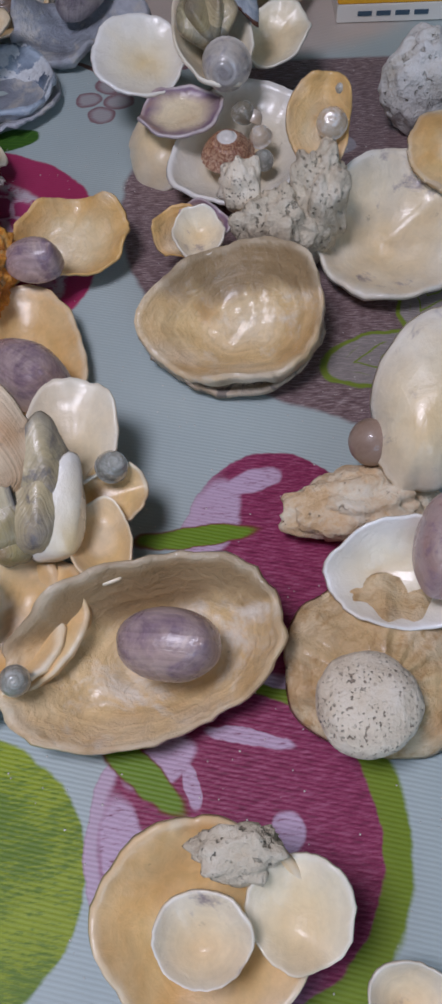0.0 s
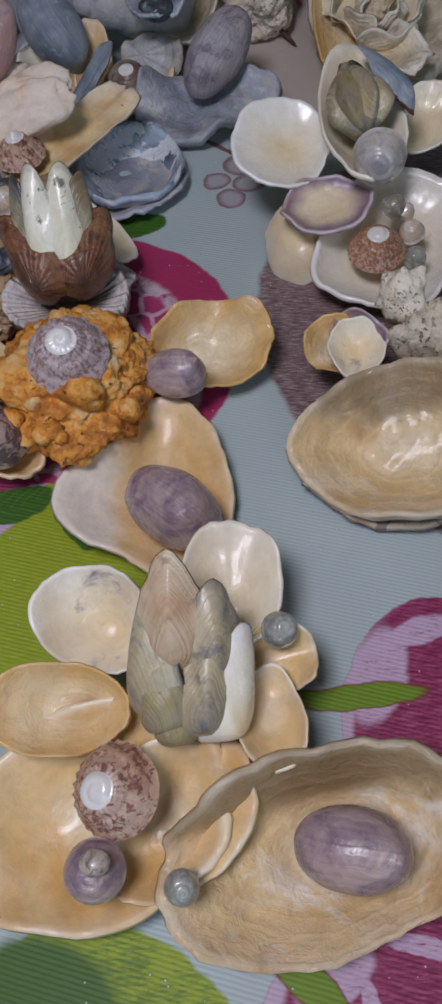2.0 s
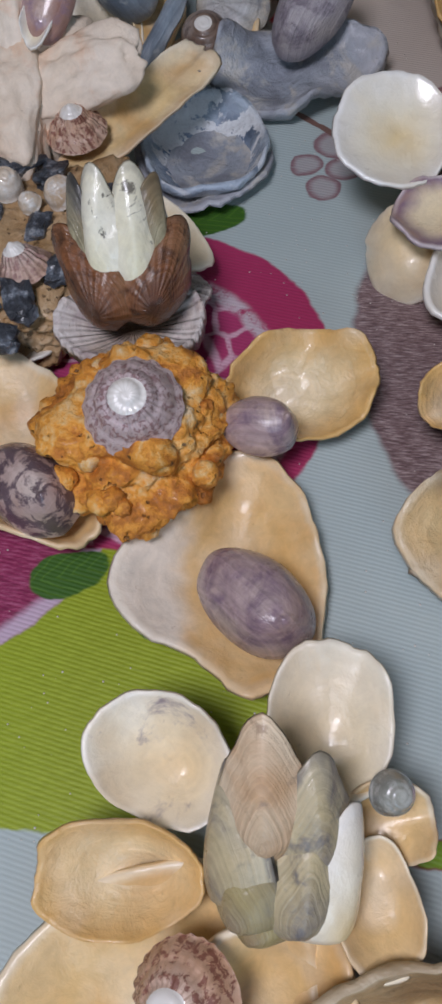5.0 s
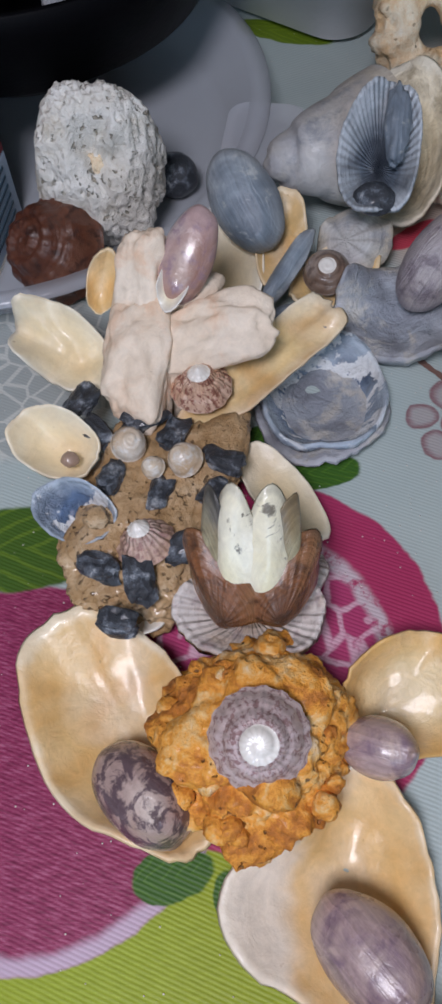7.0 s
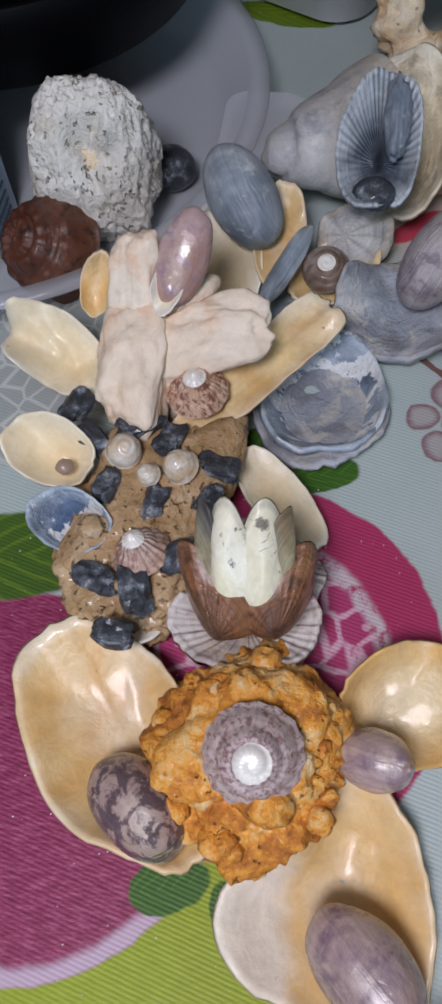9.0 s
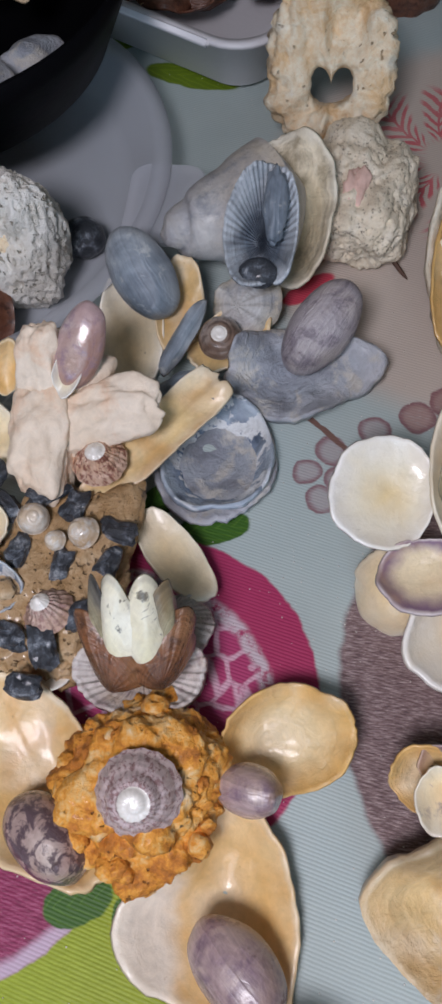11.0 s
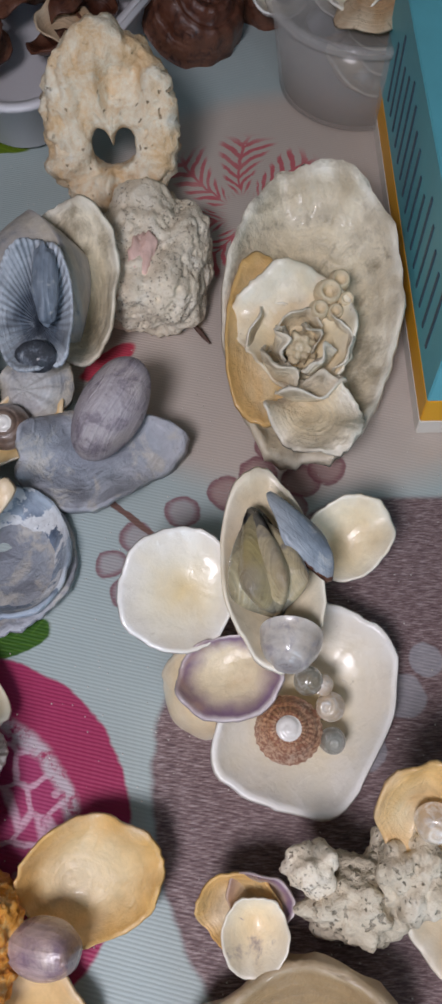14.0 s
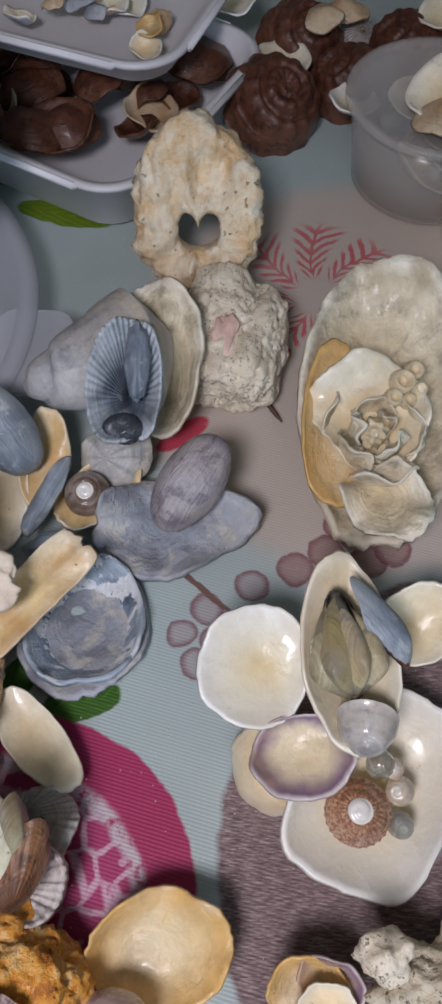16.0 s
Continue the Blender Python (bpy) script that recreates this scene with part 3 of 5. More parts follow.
    for x, y, rx, ry, turn in ((-0.002, 0.178, 0.010, 0.020, -20), (0.016, 0.196, 0.012, 0.006, 20), (0.046, 0.178, 0.004, 0.014, 10), (-0.024, 0.078, 0.014, 0.007, 30),
                               (-0.036, 0.046, 0.008, 0.022, 10), (-0.013, 0.070, 0.003, 0.008, 10), (0.008, 0.086, 0.016, 0.003, -14), (0.020, 0.054, 0.006, 0.007, 0)):
        d, _ = size(x, y, rx, ry, turn)
        col = k.mix(k.math("MULTIPLY", inside(d, 0.12), k.step(streak, 0.3, 0.5)), col, (0.58, 0.42, 0.56))
    for x, y, rx, ry, turn in ((-0.010, 0.170, 0.024, 0.0045, 4), (-0.032, 0.076, 0.021, 0.0055, -44)):
        d, _ = size(x, y, rx, ry, turn)
        col = k.mix(inside(d, 0.1, 1.12), col, (0.20, 0.05, 0.03))
        col = k.mix(inside(d, 0.1), col, k.mix(streak, (0.11, 0.22, 0.01), (0.22, 0.34, 0.02)))
    # fine ribs, worn print and sand specks
    ribs = k.node("ShaderNodeTexWave", wave_type="BANDS", bands_direction="Y")
    turned = k.node("ShaderNodeMapping")
    k.wire(base, turned.inputs["Vector"])
    turned.inputs["Rotation"].default_value = (0, 0, radians(14))
    k.wire(turned.outputs[0], ribs.inputs["Vector"])
    ribs.inputs["Scale"].default_value = 190.0
    ribs.inputs["Distortion"].default_value, ribs.inputs["Detail"].default_value = 0.8, 2.0
    col = k.mix(k.math("MULTIPLY", k.step(ribs.outputs["Fac"], 0.3, 0.8), 0.13), col, k.mix(0.5, col, (0.08, 0.09, 0.09)))
    speck = k.math("MULTIPLY", k.step(k.voronoi(190.0, "F1", base), 0.085, 0.05), k.step(patch, 0.36, 0.48))
    col = k.mix(speck, col, (0.72, 0.68, 0.62))
    h = k.math("ADD", k.math("MULTIPLY", ribs.outputs["Fac"], 0.36), k.math("ADD", k.math("MULTIPLY", speck, 1.2), k.math("MULTIPLY", patch, 0.4)))
    return k.done(col, k.math("ADD", 0.42, k.math("MULTIPLY", dabs, 0.16)), h, 0.00025, 0.3, coat=0.0)


CLOTH = cloth_mat()


# ---- mesh makers ----
def finish(bm, name, mats, smooth=True):
    me = bpy.data.meshes.new(name)
    for f in bm.faces:
        f.smooth = smooth
    bm.to_mesh(me)
    bm.free()
    for m in mats if isinstance(mats, (list, tuple)) else (mats,):
        me.materials.append(m)
    return me


WORLD = {}


def thing(name, at, label, category, group=""):
    ob = new(name)
    ob.empty_display_size = 0.01
    ob.location = at
    WORLD[ob.name] = Matrix.Translation(at)
    return tagged(ob, label, category, group)


def part(name, bm, mats, parent, m, label="", smooth=True):
    ob = new(name, finish(bm, name, mats, smooth))
    if parent:
        ob.parent = parent
        ob.matrix_basis = WORLD[parent.name].inverted() @ m
    else:
        ob.matrix_basis = m
    WORLD[ob.name] = m.copy()
    if label:
        tagged(ob, label)
    return ob


def lay(a, b, up=(0, 0, 1)):
    """A pose at the middle of a and b whose x runs from a to b and whose z is near up; and their distance."""
    a, b, up = Vector(a), Vector(b), Vector(up)
    x = (b - a).normalized()
    y = up.cross(x).normalized()
    z = x.cross(y)
    m = Matrix((x, y, z)).transposed().to_4x4()
    m.translation = (a + b) / 2
    return m, (b - a).length


def stand(at, axis=(0, 0, 1), turn=0.0):
    """A pose at a point with z along axis."""
    m = Vector(axis).to_track_quat("Z", "Y").to_matrix().to_4x4()
    m.translation = at
    return m @ pose(0, 0, 0, 0, 0, turn)


def around(shape, a):
    n = len(shape)
    f = (a / math.tau * n) % n
    i, t = int(f), f - int(f)
    p0, p1, p2, p3 = (shape[(i + j) % n] for j in (-1, 0, 1, 2))
    return 0.5 * (2 * p1 + (p2 - p0) * t + (2 * p0 - 5 * p1 + 4 * p2 - p3) * t * t + (3 * p1 - p0 - 3 * p2 + p3) * t ** 3)


def polar(bm, uv, point, nr, nt, index, flip=False):
    """A disc of rings; point(s, a) gives the place. Returns its outer ring."""
    mid = bm.verts.new(point(0.0, 0.0))
    rings = [[bm.verts.new(point((i / nr) ** 0.85, math.tau * j / nt)) for j in range(nt)] for i in range(1, nr + 1)]

    def face(vs, st):
        if flip:
            vs, st = vs[::-1], st[::-1]
        f = bm.faces.new(vs)
        f.material_index = index
        for l, c in zip(f.loops, st):
            l[uv].uv = c

    for j in range(nt):
        k = (j + 1) % nt
        face([mid, rings[0][j], rings[0][k]], [(0, j / nt), ((1 / nr) ** 0.85, j / nt), ((1 / nr) ** 0.85, (j + 1) / nt)])
        for i in range(nr - 1):
            s0, s1 = ((i + 1) / nr) ** 0.85, ((i + 2) / nr) ** 0.85
            face([rings[i][j], rings[i + 1][j], rings[i + 1][k], rings[i][k]], [(s0, j / nt), (s1, j / nt), (s1, (j + 1) / nt), (s0, (j + 1) / nt)])
    return rings[-1]


EGG = (1.0, 1.02, 1.0, 0.92, 0.86, 0.92, 1.0, 1.02)


def valve(length, width, depth, shape=EGG, thick=0.0012, wave=0.0014, frill=0.0004, ribs=0, rib=0.0004, peak=-0.25, power=2.0, seed=0, nr=15, nt=72, lump=0.0018, ragged=0.016):
    """One half of a bivalve, hollow side up: x along its length with the hinge at -x, the rim near z = 0."""
    bm = bmesh.new()
    uv = bm.loops.layers.uv.new("UVMap")
    rnd = random.Random(seed)
    ph = [rnd.uniform(0, 6.28) for _ in range(4)]
    off = Vector((seed * 3.7, seed * 1.3, 0.5))

    def edge(a):
        d = Vector((math.cos(a), math.sin(a), 0))
        return around(shape, a) + 0.07 * noise.noise(off + d * 1.6) + 0.03 * noise.noise(off + d * 5) + ragged * noise.noise(off + d * 13)

    def inner(s, a):
        e = edge(a)
        x = 0.5 * length * (e * s * math.cos(a) + peak * (1 - s))
        y = 0.5 * width * e * s * math.sin(a)
        z = -depth * (1 - s ** power)
        z += s ** 3 * wave * (math.sin(3 * a + ph[2]) + 0.7 * math.sin(5 * a + ph[3]) + 1.5 * noise.noise(off + Vector((x, y, 0)) * 90))
        z += lump * (noise.noise(off + Vector((x, y, 3)) * 42) + 0.5 * noise.noise(off + Vector((x, y, 7)) * 110)) * (1 - 0.4 * s)
        if ribs:
            z += rib * s * math.cos(ribs * a)
        return Vector((x, y, z))

    def outer(s, a):
        p = inner(s, a)
        grow = 1 + 0.03 * s
        lam = frill * (2 * abs(math.sin(s * 17 + 2 * noise.noise(off + p * 60))) + 2.2 * noise.noise(off + p * 140))
        p.x, p.y = p.x * grow, p.y * grow
        p.z -= thick * (1.5 - 0.9 * s) + lam * (0.3 + 0.7 * s)
        return p

    top = polar(bm, uv, inner, nr, nt, 0)
    low = polar(bm, uv, outer, nr, nt, 1, True)
    for j in range(nt):
        k = (j + 1) % nt
        f = bm.faces.new([top[j], low[j], low[k], top[k]])
        f.material_index = 0
        for l, c in zip(f.loops, ((1, j / nt), (1, j / nt), (1, (j + 1) / nt), (1, (j + 1) / nt))):
            l[uv].uv = c
    return bm


def dome(length, width, height, apex=-0.45, shape=EGG, hook=0.25, seed=0, lines=0.00005, nr=16, nt=48):
    """A slipper shell or any humped shell, closed below: apex toward -x."""
    bm = bmesh.new()
    uv = bm.loops.layers.uv.new("UVMap")
    off = Vector((seed * 2.1, seed * 5.3, 1.5))

    def upper(s, a):
        e = around(shape, a) * (1 + 0.04 * noise.noise(off + Vector((math.cos(a), math.sin(a), 0)) * 1.7))
        x = 0.5 * length * (e * s * math.cos(a) + apex * (1 - s) ** 1.4)
        y = 0.5 * width * e * s * math.sin(a)
        z = height * max(0.0, 1 - s ** 2.3) ** 0.62
        z += hook * height * max(0.0, -math.cos(a)) ** 6 * s * (1 - s) * 2
        z += lines * math.sin(s * 60) * s + 0.03 * height * noise.noise(off + Vector((x, y, z)) * 120)
        return Vector((x, y, z))

    def under(s, a):
        p = upper(1.0, a)
        return Vector((p.x * s, p.y * s, -0.0005 + 0.25 * height * (1 - s)))

    top = polar(bm, uv, upper, nr, nt, 0)
    low = polar(bm, uv, under, 4, nt, 0, True)
    for j in range(nt):
        k = (j + 1) % nt
        bm.faces.new([top[j], low[j], low[k], top[k]])
    return bm


def spire(radius, height, whorls=3.5, bulge=0.12, curve=1.1, knobs=0, seed=0, nr=26, nt=56, round_top=False):
    """A top shell or snail seen from its tip: a coiled cone on a closed base; the tip takes the second material."""
    bm = bmesh.new()
    uv = bm.loops.layers.uv.new("UVMap")
    off = Vector((seed * 1.9, seed * 4.1, 2.5))

    def upper(s, a):
        w = (s * whorls - a / math.tau) % 1.0
        b = math.sin(math.pi * w) ** 0.7
        r = radius * s * (1 + 0.05 * bulge * b + 0.015 * noise.noise(off + Vector((math.cos(a), math.sin(a), s)) * 2))
        z = height * (math.sqrt(max(0.0, 1 - s * s)) if round_top else 1 - s ** curve)
        z += bulge * height * b * min(1.0, 2.5 * s) * (1 - 0.6 * s)
        if knobs:
            z += 0.035 * height * math.sin(knobs * a) * b * s
            r *= 1 + 0.025 * math.sin(knobs * a) * s
        return Vector((r * math.cos(a), r * math.sin(a), z))

    def under(s, a):
        p = upper(1.0, a)
        return Vector((p.x * s, p.y * s, p.z - 0.22 * height * (1 - s) - 0.12 * height * (1 - s * s)))

    top = polar(bm, uv, upper, nr, nt, 0)
    low = polar(bm, uv, under, 5, nt, 0, True)
    for j in range(nt):
        k = (j + 1) % nt
        bm.faces.new([top[j], low[j], low[k], top[k]])
    for f in bm.faces:
        if f.calc_center_median().xy.length < 0.36 * radius and f.calc_center_median().z > 0.3 * height:
            f.material_index = 1
    return bm


def rock(sx, sy, sz, amp=0.25, freq=1.6, seed=0, detail=4, lumps=0.0, lump_freq=3.0, pits=0.0, pit_freq=6.0, flat=None, fine=0.0, box=0.0, cave=None, taper=0.0):
    """A lump: amp and lumps swell it, pits dent it, box squares it off, cave (direction, depth, spread) hollows one side, taper narrows its top."""
    bm = bmesh.new()
    bmesh.ops.create_icosphere(bm, subdivisions=detail, radius=1.0)
    off = Vector((seed * 7.3, seed * 2.9, seed * 5.1))
    for v in bm.verts:
        p = v.co.copy()
        d = 1 + 0.7 * amp * noise.fractal(p * freq * 0.8 + off, 1.1, 2.1, 3)
        if lumps:
            d += lumps * (1.1 * abs(noise.noise(p * lump_freq * 0.6 + off)) + 0.32 * abs(noise.noise(p * lump_freq * 1.5 + off)) - 0.4)
        if pits:
            c = noise.voronoi(p * pit_freq + off * 2)[0][0]
            d -= pits * max(0.0, 0.42 - c)
        if fine:
            d += fine * noise.noise(p * 14 + off)
        if box:
            d *= 1 + box * ((abs(p.x) ** 5 + abs(p.y) ** 5 + abs(p.z) ** 5) ** -0.2 - 1)
        if cave:
            near = p.dot(Vector(cave[0]).normalized()) + 0.10 * noise.noise(p * 3 + off)
            t = min(1.0, max(0.0, (near - cave[2]) / 0.16))
            d -= cave[1] * t * t * (3 - 2 * t)
        p *= max(0.2, d)
        if taper:
            k = 1 - taper * (p.z + 1) / 2
            p.x, p.y = p.x * k, p.y * k
        v.co = (p.x * sx, p.y * sy, p.z * sz)
        if flat is not None:
            v.co.z = max(v.co.z, flat)
    return bm


def lathe(profile, n=72):
    bm = bmesh.new()
    rings = [[bm.verts.new((r * math.cos(math.tau * j / n), r * math.sin(math.tau * j / n), z)) for j in range(n)] for r, z in profile]
    for a, b in zip(rings, rings[1:]):
        for j in range(n):
            bm.faces.new([a[j], a[(j + 1) % n], b[(j + 1) % n], b[j]])
    bm.faces.new(rings[0][::-1])
    bm.faces.new(rings[-1])
    return bm


def rounded(hx, hy, r, z, n=8):
    out = []
    for cx, cy, a0 in ((hx - r, hy - r, 0), (-hx + r, hy - r, 90), (-hx + r, -hy + r, 180), (hx - r, -hy + r, 270)):
        for i in range(n + 1):
            a = radians(a0 + 90 * i / n)
            out.append((cx + r * math.cos(a), cy + r * math.sin(a), z))
    return out


def loft(rings):
    bm = bmesh.new()
    vs = [[bm.verts.new(p) for p in ring] for ring in rings]
    n = len(vs[0])
    for a, b in zip(vs, vs[1:]):
        for j in range(n):
            bm.faces.new([a[j], a[(j + 1) % n], b[(j + 1) % n], b[j]])
    bm.faces.new(vs[0][::-1])
    bm.faces.new(vs[-1])
    return bm


def block(x0, x1, y0, y1, z0, z1, bevel=0.0):
    bm = bmesh.new()
    bmesh.ops.create_cube(bm, size=1.0)
    for v in bm.verts:
        v.co = ((x0, x1)[v.co.x > 0], (y0, y1)[v.co.y > 0], (z0, z1)[v.co.z > 0])
    if bevel:
        bmesh.ops.bevel(bm, geom=bm.edges[:], offset=bevel, segments=2, affect="EDGES")
    return bm


def shell(name, parent, a, b, width, depth, mats, up=(0, 0, 1), label="", **kw):
    m, n = lay(a, b, up)
    return part(name, valve(n, width, depth, **kw), mats, parent, m, label)


def slipper(parent, a, b, width, height, mat, up=(0, 0, 1), label="", name="slipper_shell", **kw):
    m, n = lay(a, b, up)
    return part(name, dome(n, width, height, **kw), (mat,), parent, m, label)


def top_shell(name, parent, at, radius, height, mats, axis=(0, 0, 1), label="", **kw):
    return part(name, spire(radius, height, **kw), mats, parent, stand(at, axis), label)


def snail(parent, at, radius, mat, axis=(0, 0, 1), label="", name="snail_shell", **kw):
    return part(name, spire(radius, radius * 1.25, 2.6, 0.10, round_top=True, nr=16, nt=32, **kw), (mat, mat), parent, stand(at, axis), label)


# ---- the room and the table ----
I4 = Matrix.Identity(4)


def structure(name, bm, mat, label):
    ob = part(name, bm, mat, None, I4, smooth=False)
    return tagged(ob, label, name.split("_")[0], kind="structure")


structure("floor", block(-2.0, 2.0, -1.6, 2.6, -0.80, -0.75), FLOOR_WOOD, "plain brown wooden floor under the table")
structure("wall_north", block(-2.1, 2.1, 2.6, 2.7, -0.80, 1.75), ROOM_PAINT, "plain warm beige painted wall")
structure("wall_west", block(-2.1, -2.0, -1.6, 2.6, -0.80, 1.75), ROOM_PAINT, "plain warm beige painted wall")
structure("wall_east", block(2.0, 2.1, -1.6, 2.6, -0.80, 1.75), ROOM_PAINT, "plain warm beige painted wall")
structure("ceiling", block(-2.1, 2.1, -1.7, 2.7, 1.75, 1.85), CEIL_PAINT, "plain white painted ceiling over the table")
# the unseen south wall has an opening, added behind the cool fill light
wall = bmesh.new()
for x0, x1, z0, z1 in ((-2.1, -0.25, -0.80, 1.75), (0.95, 2.1, -0.80, 1.75), (-0.25, 0.95, -0.80, 0.15), (-0.25, 0.95, 1.40, 1.75)):
    v = [wall.verts.new((x, y, z)) for x in (x0, x1) for y in (-1.7, -1.6) for z in (z0, z1)]
    for q in ((0, 1, 3, 2), (4, 6, 7, 5), (0, 4, 5, 1), (2, 3, 7, 6), (0, 2, 6, 4), (1, 5, 7, 3)):
        wall.faces.new([v[i] for i in q])
structure("wall_south", wall, ROOM_PAINT, "plain warm beige wall, unseen, with an added opening")

table = thing("table", (0, 0.45, -0.75), "plain wooden table under a printed oilcloth", "table")
part("tabletop", block(-0.62, 0.62, -0.38, 1.28, -0.035, -0.004, 0.004), FLOOR_WOOD, table, I4)
for x in (-0.55, 0.55):
    for y in (-0.30, 1.20):
        part("leg", block(x - 0.03, x + 0.03, y - 0.03, y + 0.03, -0.75, -0.035, 0.004), FLOOR_WOOD, table, I4)
bm = bmesh.new()
n = 60
grid = []
for i in range(n + 1):
    row = []
    for j in range(n + 1):
        x, y = -0.66 + 1.32 * i / n, -0.42 + 1.74 * j / n
        over = max(0.0, abs(x) - 0.632, abs(y - 0.45) - 0.842)
        z = 0.0004 * noise.noise(Vector((x, y, 0)) * 9)
        row.append(bm.verts.new((x, y, z - (0.12 if over else 0.0))))
    grid.append(row)
for i in range(n):
    for j in range(n):
        bm.faces.new([grid[i][j], grid[i + 1][j], grid[i + 1][j + 1], grid[i][j + 1]])
cloth = part("tablecloth", bm, CLOTH, None, I4)
tagged(cloth, "mint ribbed oilcloth printed with purple fruit and green leaves", "tablecloth")
sol = cloth.modifiers.new("thickness", "SOLIDIFY")
sol.thickness, sol.offset = 0.0015, -1.0

# ---- oyster flower: two oyster valves, a clam bud and petals ----
c = thing("shell_flower", (-0.06, 0.12, 0), "shell flower with olive clam bud on two tan oyster valves", "shell craft")
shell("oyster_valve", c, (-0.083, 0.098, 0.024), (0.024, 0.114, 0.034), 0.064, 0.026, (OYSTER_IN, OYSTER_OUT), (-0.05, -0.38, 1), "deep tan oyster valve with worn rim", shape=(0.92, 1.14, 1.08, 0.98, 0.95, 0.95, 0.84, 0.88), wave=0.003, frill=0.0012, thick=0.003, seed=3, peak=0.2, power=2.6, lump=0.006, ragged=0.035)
shell("oyster_valve", c, (-0.148, 0.112, 0.018), (-0.054, 0.133, 0.028), 0.070, 0.018, (CREAM, OYSTER_OUT), (0.1, -0.15, 1), "broad cream oyster valve", shape=(0.9, 1.0, 1.0, 0.95, 1.0, 1.05, 1.0, 0.95), wave=0.002, frill=0.001, thick=0.003, seed=5, peak=-0.1)
shell("oyster_valve", c, (-0.096, 0.104, 0.022), (-0.050, 0.140, 0.032), 0.042, 0.010, (CREAM, OYSTER_OUT), (0.1, -0.15, 1), "cream oyster valve between the others", shape=(0.9, 1.0, 1.1, 0.95, 1.0, 1.05, 1.0, 0.95), wave=0.003, frill=0.001, thick=0.003, seed=6)
P = (0, -0.35, 1)
shell("petal", c, (-0.084, 0.173, 0.032), (-0.124, 0.196, 0.042), 0.037, 0.011, (STAINED, TAN_OUT), P, "white petal shell with dark stains", seed=11)
shell("petal", c, (-0.057, 0.173, 0.032), (-0.056, 0.221, 0.042), 0.036, 0.007, (PALE, TAN_OUT), P, "pale cream petal shell", shape=(1.0, 1.08, 1.0, 0.9, 0.84, 0.9, 1.0, 1.08), seed=12)
shell("petal", c, (-0.055, 0.168, 0.030), (-0.027, 0.176, 0.034), 0.024, 0.005, (CREAM, TAN_OUT), P, "small cream petal shell", wave=0.002, seed=13)
shell("petal", c, (-0.088, 0.153, 0.034), (-0.136, 0.153, 0.038), 0.031, 0.012, (AMBER, PALE), P, "orange-lined petal shell", seed=14, lump=0.006, thick=0.0025, shape=(1.0, 1.12, 0.95, 0.9, 0.95, 0.95, 0.95, 1.08))
shell("petal", c, (-0.047, 0.171, 0.034), (-0.040, 0.133, 0.036), 0.023, 0.006, (CREAM, TAN_OUT), P, "small orange-tinted petal shell", seed=15)
snail(c, (-0.040, 0.180, 0.038), 0.0064, PEARL_DARK, (0.3, -0.3, 1), "dark shiny snail shell")
# bud of overlapping clam valves
CLAM = (1.20, 0.88, 0.98, 1.0, 0.86, 1.0, 0.98, 0.88)


def bud_valve(parent, a, b, width, height, mat, up, label, seed, shape=CLAM, inner=None):
    """One thin clam half, its back toward up, its hinge at a and its pointed edge at b."""
    m, n = lay(a, b, up)
    part("bud_valve", valve(n, width, -height, shape=shape, thick=0.0008, wave=0.0003, frill=0.0, peak=-0.45, power=1.9, seed=seed, nr=14, nt=48, lump=0.0004, ragged=0.006), (mat, inner or mat), parent, m, label)


part("bud_core", rock(0.008, 0.008, 0.014, 0.05, 1.2, 3, 3), OLIVE_GREY, c, Matrix.Translation((-0.070, 0.164, 0.044)), "hidden core of the bud")
bud_valve(c, (-0.073, 0.160, 0.046), (-0.075, 0.187, 0.074), 0.025, 0.010, TAN_OUT, (-0.05, -0.75, 0.6), "brownish clam half with an open edge", 21)
bud_valve(c, (-0.064, 0.158, 0.044), (-0.061, 0.181, 0.067), 0.024, 0.009, OLIVE_GREY, (0.45, -0.7, 0.6), "grey clam half", 22)
bud_valve(c, (-0.076, 0.148, 0.036), (-0.083, 0.178, 0.062), 0.027, 0.012, OLIVE_GREY, (-0.80, -0.6, 0.4), "striped grey clam half", 23)
bud_valve(c, (-0.073, 0.143, 0.036), (-0.083, 0.167, 0.056), 0.025, 0.010, OLIVE, (-0.60, -0.8, 0.5), "olive clam half", 24)
bud_valve(c, (-0.067, 0.142, 0.035), (-0.062, 0.172, 0.060), 0.025, 0.011, OLIVE_GREY, (0.15, -0.8, 0.5), "olive-grey clam half", 25)
bud_valve(c, (-0.063, 0.142, 0.031), (-0.052, 0.171, 0.055), 0.026, 0.011, WHITE, (0.70, -0.55, 0.4), "white clam half", 26)
bud_valve(c, (-0.072, 0.140, 0.035), (-0.077, 0.158, 0.048), 0.020, 0.008, OLIVE, (-0.30, -0.8, 0.5), "small olive clam half", 27)
top_shell("top_shell", c, (-0.092, 0.127, 0.036), 0.0150, 0.014, (TOP_BROWN, APEX), (-0.35, -0.25, 1), "brown-flecked top shell with white tip", knobs=26, seed=1, curve=1.8)
w = snail(c, (-0.097, 0.104, 0.033), 0.0095, SLIPPER, (0, -0.3, 1), "purple-grey snail shell with open mouth")
# solid dark lump that stands for the shade inside the snail's opening
part("mouth", rock(0.0045, 0.004, 0.003, 0.1, seed=2, detail=3), SNAIL_DARK, w, stand((-0.095, 0.104, 0.046)), "dark lump standing for the shaded mouth")
snail(c, (-0.071, 0.100, 0.030), 0.0055, PEARL_DARK, (0.2, -0.4, 1), "small dark snail shell")
slipper(c, (0.002, 0.108, 0.030), (-0.037, 0.113, 0.032), 0.026, 0.015, SLIPPER, (0, -0.3, 1), "smooth purple-grey slipper shell", seed=31)

